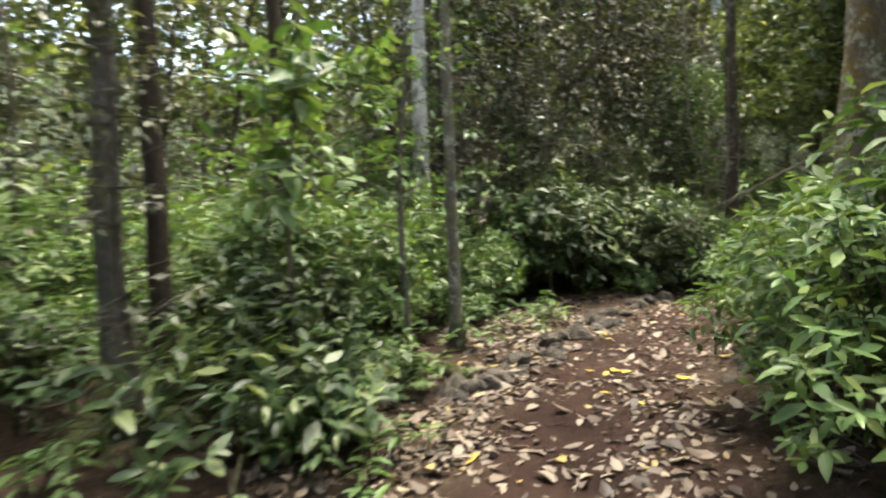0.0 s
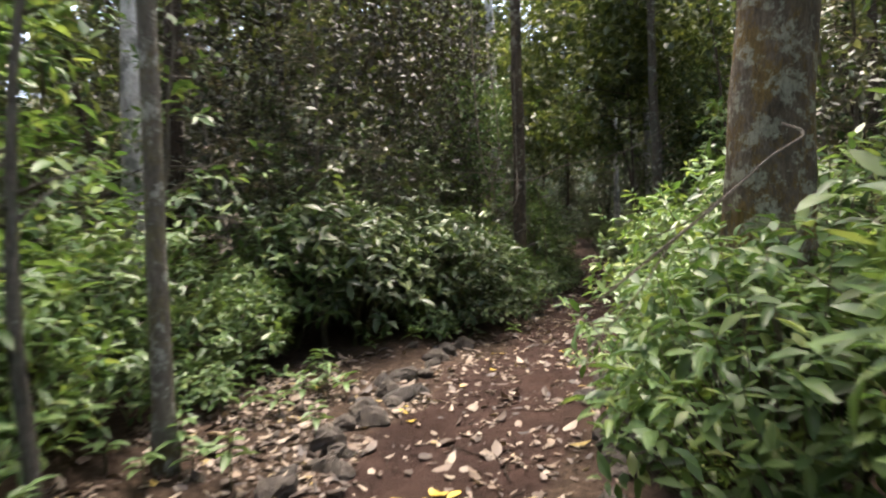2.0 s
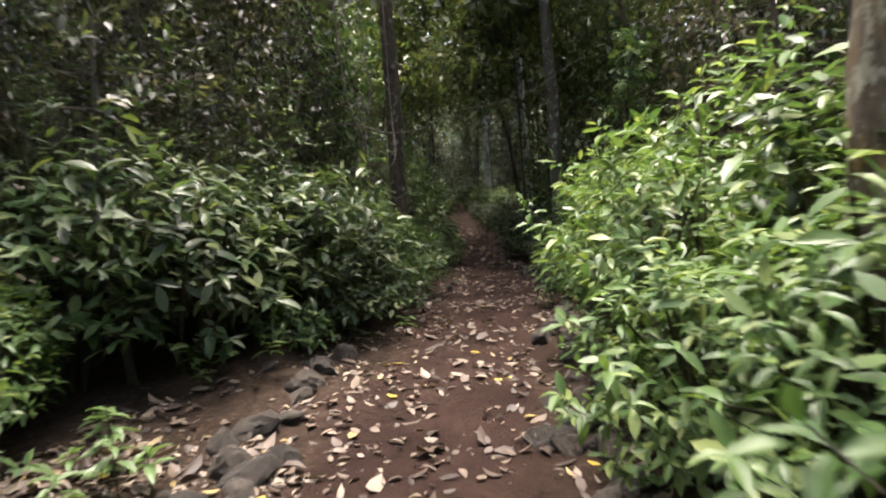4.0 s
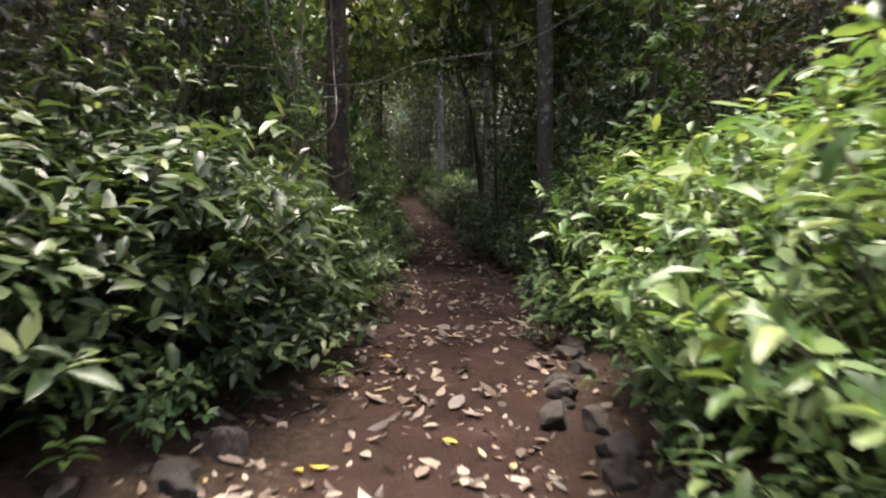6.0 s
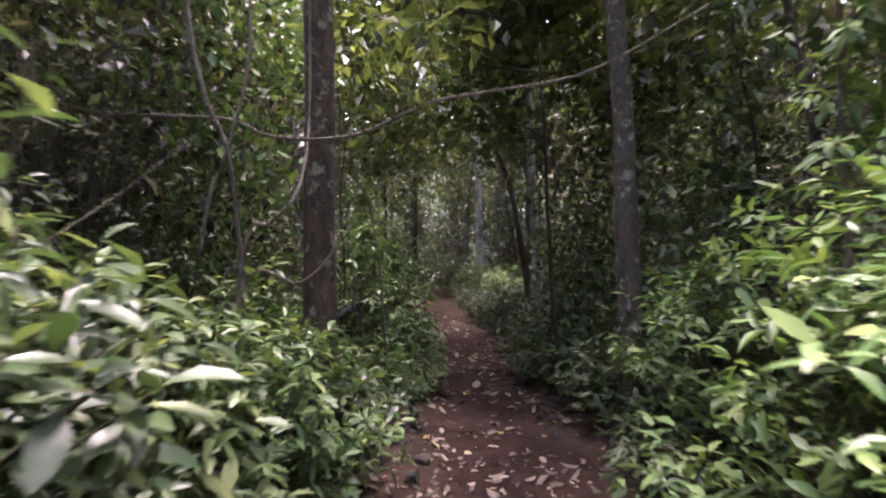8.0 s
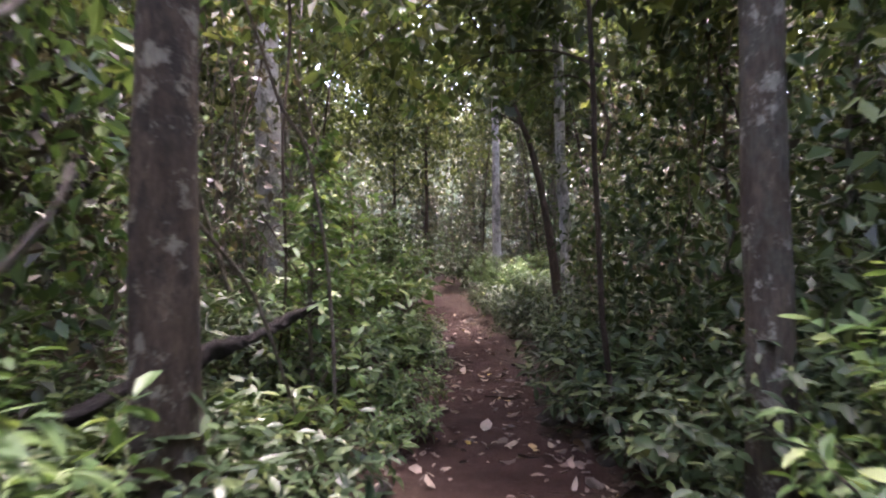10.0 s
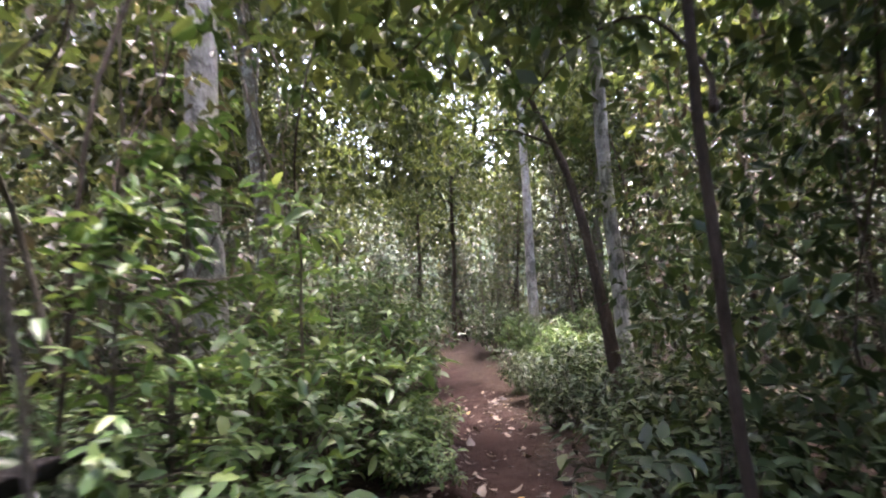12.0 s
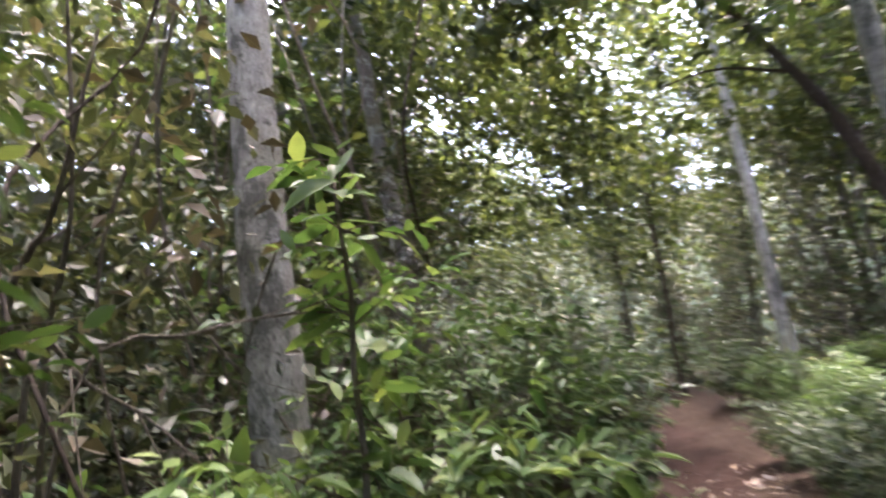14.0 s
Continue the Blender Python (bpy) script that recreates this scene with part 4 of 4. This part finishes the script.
# ---- low plants at the path's edge ----
def seedling(name, tall, count, length, leaf, label):
    top = new(name)
    part("stem", tube(curve_through([(0, 0, -0.03), (0.01, 0.01, tall * 0.5), (0.02, 0, tall)], 5), np.linspace(0.006, 0.003, 5), 5), GREEN_STEM, top)
    blade = mesh_from("leaf", *leaves(np.zeros((1, 3)), np.array([[0, 1.0, 0]]), np.array([[0, 0, 1.0]]), [length], [length * 0.38], BLADE, [1.2]), leaf)
    for k in range(count):
        one = part("leaf", blade, leaf, top)
        s = rng.uniform(0.7, 1.15)
        one.matrix_basis = pose(0.015, 0.005, tall * (0.55 + 0.45 * k / count), rng.uniform(-8, 40), rng.uniform(-15, 15), k * 137 + rng.uniform(-15, 15)) @ Matrix.Diagonal((s, s, s, 1))
    return tagged(top, label, "seedling", "seedlings along the path")


seeds = [seedling("seedling", 0.22, 8, 0.14, LEAF_FRESH, "small bright green seedling in the leaf litter"), seedling("seedling", 0.16, 7, 0.12, LEAF_SHRUB, "low green seedling at the path's edge"),
         seedling("seedling", 0.3, 9, 0.13, LEAF_SHRUB, "knee-high green seedling beside the path")]
sown = [(2.63, 9.2), (2.25, 9.1), (2.0, 9.0), (4.31, 9.9)]
for k in range(30):
    sown.append((rng.uniform(-2.9, -1.0), rng.uniform(2.4, 3.9)))
    x, y = rng.uniform(-0.8, 1.7), rng.uniform(6.0, 8.8)
    if float(track_distance(np.array([x]), np.array([y]))[0]) < -1.15:
        sown.append((x, y))
for k in range(95):
    i = int(rng.integers(100, 330))
    t = unit(TRACK[i + 1] - TRACK[i])
    off = rng.choice([-1, 1]) * rng.uniform(1.0, 1.8)
    sown.append((TRACK[i, 0] + t[1] * off, TRACK[i, 1] - t[0] * off))
for k, (x, y) in enumerate(sown):
    if k < 3:
        put(seeds[k], x, y, rng.uniform(0, 360))
    else:
        again(seeds[k % 3], x, y, rng.uniform(0, 360), rng.uniform(0.6, 1.3))


# ---- fallen leaves ----
def litter(count):
    i = rng.integers(60, 330, count)
    t = unit(np.gradient(TRACK, axis=0))[i]
    off = rng.normal(0, 0.85, count)
    thin = (np.abs(off) < 0.45) & (rng.random(count) < 0.5)
    i, t, off = i[~thin], t[~thin], off[~thin]
    x, y = TRACK[i, 0] + t[:, 1] * off + rng.normal(0, 0.12, len(i)), TRACK[i, 1] - t[:, 0] * off + rng.normal(0, 0.12, len(i))
    # the apron of dry leaves beside the first bend
    ax, ay = rng.uniform(-1.2, 2.2, 9000), rng.uniform(2.4, 8.9, 9000)
    d = track_distance(ax, ay)
    ok = (d < -0.62) & (d > -2.2)
    x, y = np.concatenate([x, ax[ok]]), np.concatenate([y, ay[ok]])
    patch = np.sin(3.1 * x + 1.3 * y) * np.sin(2.7 * y - 1.1 * x) + 0.6 * np.sin(7.3 * x - 2.0 * y) * np.sin(6.1 * y + 3 * x)
    ok = patch + rng.normal(0, 0.45, len(x)) > -0.35
    x, y = x[ok], y[ok]
    n = len(x)
    ang = rng.uniform(0, 6.28, n)
    D = np.stack([np.cos(ang), np.sin(ang), rng.normal(0, 0.22, n)], 1)
    N = np.stack([rng.normal(0, 0.28, n), rng.normal(0, 0.28, n), np.ones(n)], 1)
    L = np.clip(0.07 * np.exp(rng.normal(0, 0.45, n)), 0.02, 0.16)
    P = np.stack([x, y, land(x, y) + rng.uniform(0.006, 0.022, n)], 1)
    ob = new("leaf_litter", mesh_from("leaf_litter", *leaves(P, D, N, L, L * rng.uniform(0.3, 0.75, n), BLADE_MID, rng.uniform(-1.4, 1.4, n)), LITTER))
    return tagged(ob, "scattered brown and tan fallen leaves on the earth path", "leaf litter", kind="stuff")


litter(9500)


def sticks(count):
    """Broken twigs and crumbs of bark on the trodden earth."""
    bits = []
    for k in range(count):
        i = int(rng.integers(90, 320))
        t = unit(TRACK[i + 1] - TRACK[i])
        off = rng.normal(0, 0.8)
        x, y = TRACK[i, 0] + t[1] * off, TRACK[i, 1] - t[0] * off
        a, long = rng.uniform(0, 6.28), rng.uniform(0.02, 0.11) if k % 6 else rng.uniform(0.15, 0.4)
        dx, dy = math.cos(a) * long, math.sin(a) * long
        z0, z1, zm = height(x, y) + 0.008, height(x + dx, y + dy) + 0.01, rng.uniform(0.0, 0.02)
        rad = rng.uniform(0.002, 0.006)
        bits.append(tube([(x, y, z0), (x + dx / 2 - dy * 0.1, y + dy / 2 + dx * 0.1, (z0 + z1) / 2 + zm), (x + dx, y + dy, z1)], [rad, rad * 0.9, rad * 0.6], 4))
    return tagged(new("twig_litter", mesh_from("twig_litter", *join(*bits), BARK_DARK)), "broken dark twigs and bark crumbs on the path", "twigs", kind="stuff")


sticks(520)
FALLEN = [mesh_from("fallen_leaf", *leaves(np.array([[0, -0.06, 0]]), np.array([[0, 1.0, 0]]), np.array([[0, 0, 1.0]]), [0.12], [0.12 * w], BLADE, [b]), m)
          for w, b, m in ((0.5, 0.6, LEAF_YELLOW), (0.6, -0.5, LEAF_YELLOW), (0.45, 0.9, LITTER))]
drops = [(3.55, 8.99), (3.65, 8.95), (3.96, 7.97), (4.03, 7.93), (2.63, 8.75), (3.17, 8.22), (4.37, 8.8), (1.9, 7.3), (1.84, 7.2)]
for k in range(110):
    i = int(rng.integers(95, 300))
    t = unit(TRACK[i + 1] - TRACK[i])
    off = rng.normal(0, 0.5)
    drops.append((TRACK[i, 0] + t[1] * off, TRACK[i, 1] - t[0] * off))
for k, (x, y) in enumerate(drops):
    ob = new("fallen_leaf", FALLEN[(2 if k % 5 else k % 2) if k > 8 else k % 2])
    s = rng.uniform(0.6, 1.15)
    ob.matrix_basis = pose(x, y, height(x, y) + 0.016, rng.uniform(-8, 8), rng.uniform(-10, 10), rng.uniform(0, 360)) @ Matrix.Diagonal((s, s, s, 1))
    tagged(ob, "bright yellow fallen leaf on the path" if k <= 8 or k % 5 == 0 else "curled tan fallen leaf on the path", "leaf", "fallen leaves on the path")


# ---- boughs over the path ----
def bough(points, r, sprigs, length, leaf, label, reach=0.28):
    """A leafy branch that hangs into the path from the thin dark tree."""
    top = new("bough")
    line = curve_through(points, 14)
    part("branch", tube(line, np.linspace(r, 0.004, 14), 6, 0.08), BARK_DARK, top)
    P = line[rng.integers(4, 14, sprigs)] + rng.normal(0, reach, (sprigs, 3)) * [1, 1, 0.7]
    A = unit(rng.normal(size=(sprigs, 3)) + [0, 0, -0.2])
    part("foliage", sprig_leaves(P, A, 6, length * rng.uniform(0.8, 1.2, sprigs), 0.42, BLADE_MID, 1.1, 0.6), leaf, top)
    return tagged(top, label, "branch", "boughs over the path")


for pts, r, n in (([(9.0, 13.1, 3.9), (8.6, 13.9, 4.1), (8.3, 14.7, 3.9), (7.9, 15.4, 3.5)], 0.016, 40), ([(9.0, 13.1, 3.1), (9.2, 13.9, 3.5), (9.0, 14.7, 3.6), (8.7, 15.3, 3.3)], 0.015, 40),
                  ([(9.0, 13.1, 2.4), (9.55, 13.52, 2.86), (9.74, 14.05, 3.4), (9.9, 14.9, 3.5), (9.95, 15.6, 3.2)], 0.017, 40), ([(8.9, 13.1, 4.4), (8.2, 13.6, 4.6), (7.6, 14.0, 4.4), (6.9, 14.3, 3.9)], 0.015, 34)):
    bough(pts, r, n, 0.15, LEAF_SHRUB, "leafy dark branch hanging over the path")


def leaning_tree():
    top = new("tree")
    line = curve_through([on_ground(11.72, 16.25, -0.1), (11.8, 16.5, 1.5), (11.95, 16.9, 2.7), (12.06, 17.35, 3.7), (12.02, 18.0, 4.94), (11.9, 18.8, 6.4)], 20)
    part("trunk", tube(line, np.linspace(0.078, 0.02, 20), 9, 0.14), BARK_DARK, top)
    for a, z in ((0.6, 9), (2.2, 12), (3.6, 14), (5.0, 16)):
        e = line[z] + np.array([math.cos(a) * 1.1, math.sin(a) * 1.1, 0.35])
        part("limb", tube(curve_through([line[z], 0.5 * (line[z] + e) + [0, 0, 0.12], e], 8), np.linspace(0.018, 0.005, 8), 5, 0.08), BARK_DARK, top)
        P = line[z] + (e - line[z]) * rng.uniform(0.3, 1.1, (26, 1)) + rng.normal(0, 0.25, (26, 3))
        part("foliage", sprig_leaves(P, unit(rng.normal(size=(26, 3))), 6, 0.14 * rng.uniform(0.8, 1.2, 26), 0.44, BLADE_MID, 1.1, 0.6), LEAF_CROWN, top)
    return tagged(top, "thin dark tree leaning far over the path", "tree")


leaning_tree()


# ---- taller growth behind the shrubs ----
tall_dark = shrub("treelet", 1.15, 3.3, 300, 0.15, 0.38, LEAF_DARK, template=BLADE_MID, per=5, base=0.1, stems=9, label="tall dark treelet with loose glossy leaves", category="treelet", spread=1.15, lumps=9, fill=0.6)
tall_dull = shrub("treelet", 1.0, 3.6, 320, 0.12, 0.42, LEAF_FOREST, template=BLADE_LOW, per=5, base=0.1, stems=9, label="tall dull treelet with small olive leaves", category="treelet", spread=1.15, lumps=9, fill=0.65)
put(tall_dark, 1.3, 9.9, 20, 0.85)
put(tall_dull, 2.3, 11.3, 80, 0.95)
for src, x, y, size in ((tall_dark, 2.3, 10.4, 0.8), (tall_dark, 3.2, 11.3, 0.85), (tall_dull, 0.0, 10.9, 1.05), (tall_dull, 4.2, 12.9, 1.0), (tall_dark, 2.0, 12.6, 1.15), (tall_dull, 1.0, 12.2, 1.2), (tall_dark, -1.3, 10.6, 0.95)):
    again(src, x, y, rng.uniform(0, 360), size)
bright = sapling("sapling", 3.3, 0.3, 60, 0.19, 0.42, LEAF_FRESH, TWIG, "young tree with broad sunlit yellow-green leaves", bare=0.15, spread_out=0.9, template=BLADE_MID, per=4)
put(bright, -0.95, 7.0, 10)
for x, y, size in ((-1.9, 7.3, 1.1), (-1.1, 8.9, 1.15)):
    again(bright, x, y, rng.uniform(0, 360), size)
for x, y, size in ((-0.85, 3.7, 0.6), (-0.65, 4.8, 0.55)):
    plant(5, x, y, size)
# low growth that closes in on the trodden strip
for kind, x, y, size in ((3, 4.95, 7.25, 0.62), (5, 4.3, 6.75, 0.62), (5, 3.65, 6.05, 0.55), (3, 5.75, 8.2, 0.6), (5, 5.3, 7.8, 0.5), (5, 3.0, 5.1, 0.5),
                         (6, 7.2, 10.3, 0.62), (6, 7.75, 10.85, 0.62), (6, 8.25, 11.6, 0.6), (2, 8.35, 11.0, 0.62), (6, 8.8, 12.4, 0.6), (6, 9.3, 13.5, 0.6),
                         (6, 11.5, 15.3, 0.6), (6, 12.1, 16.2, 0.55), (6, 12.9, 17.4, 0.55), (6, 13.4, 18.4, 0.5), (6, 11.55, 16.15, 0.5), (6, 12.0, 16.9, 0.5), (6, 12.5, 17.85, 0.5), (6, 12.95, 18.8, 0.45), (6, 12.15, 17.85, 0.45), (2, 12.85, 18.75, 0.45), (2, 13.2, 19.6, 0.5), (2, 13.65, 20.5, 0.5), (5, 11.3, 20.3, 0.5), (6, 5.7, 12.75, 0.9), (6, 6.3, 13.5, 0.85), (5, 10.15, 18.1, 0.5), (5, 10.75, 19.2, 0.5), (5, 9.6, 16.75, 0.5), (5, 8.55, 15.3, 0.5), (5, 7.85, 14.3, 0.45),
                         (6, 3.75, 10.15, 0.8), (5, 3.05, 9.8, 0.55), (6, 4.5, 10.75, 0.75), (5, 5.6, 13.6, 0.7), (3, 5.2, 14.6, 0.75), (6, 5.9, 15.1, 0.8), (3, 5.0, 15.7, 0.8), (6, 6.1, 14.2, 0.7)):
    plant(kind, x, y, size)
for x, y, size in ((7.4, 15.0, 0.75), (7.15, 14.3, 0.62)):
    again(bright, x, y, rng.uniform(0, 360), size)
for k in range(16):
    again(seeds[k % 3], rng.uniform(-0.85, -0.1), rng.uniform(2.3, 4.9), rng.uniform(0, 360), rng.uniform(0.6, 1.1))
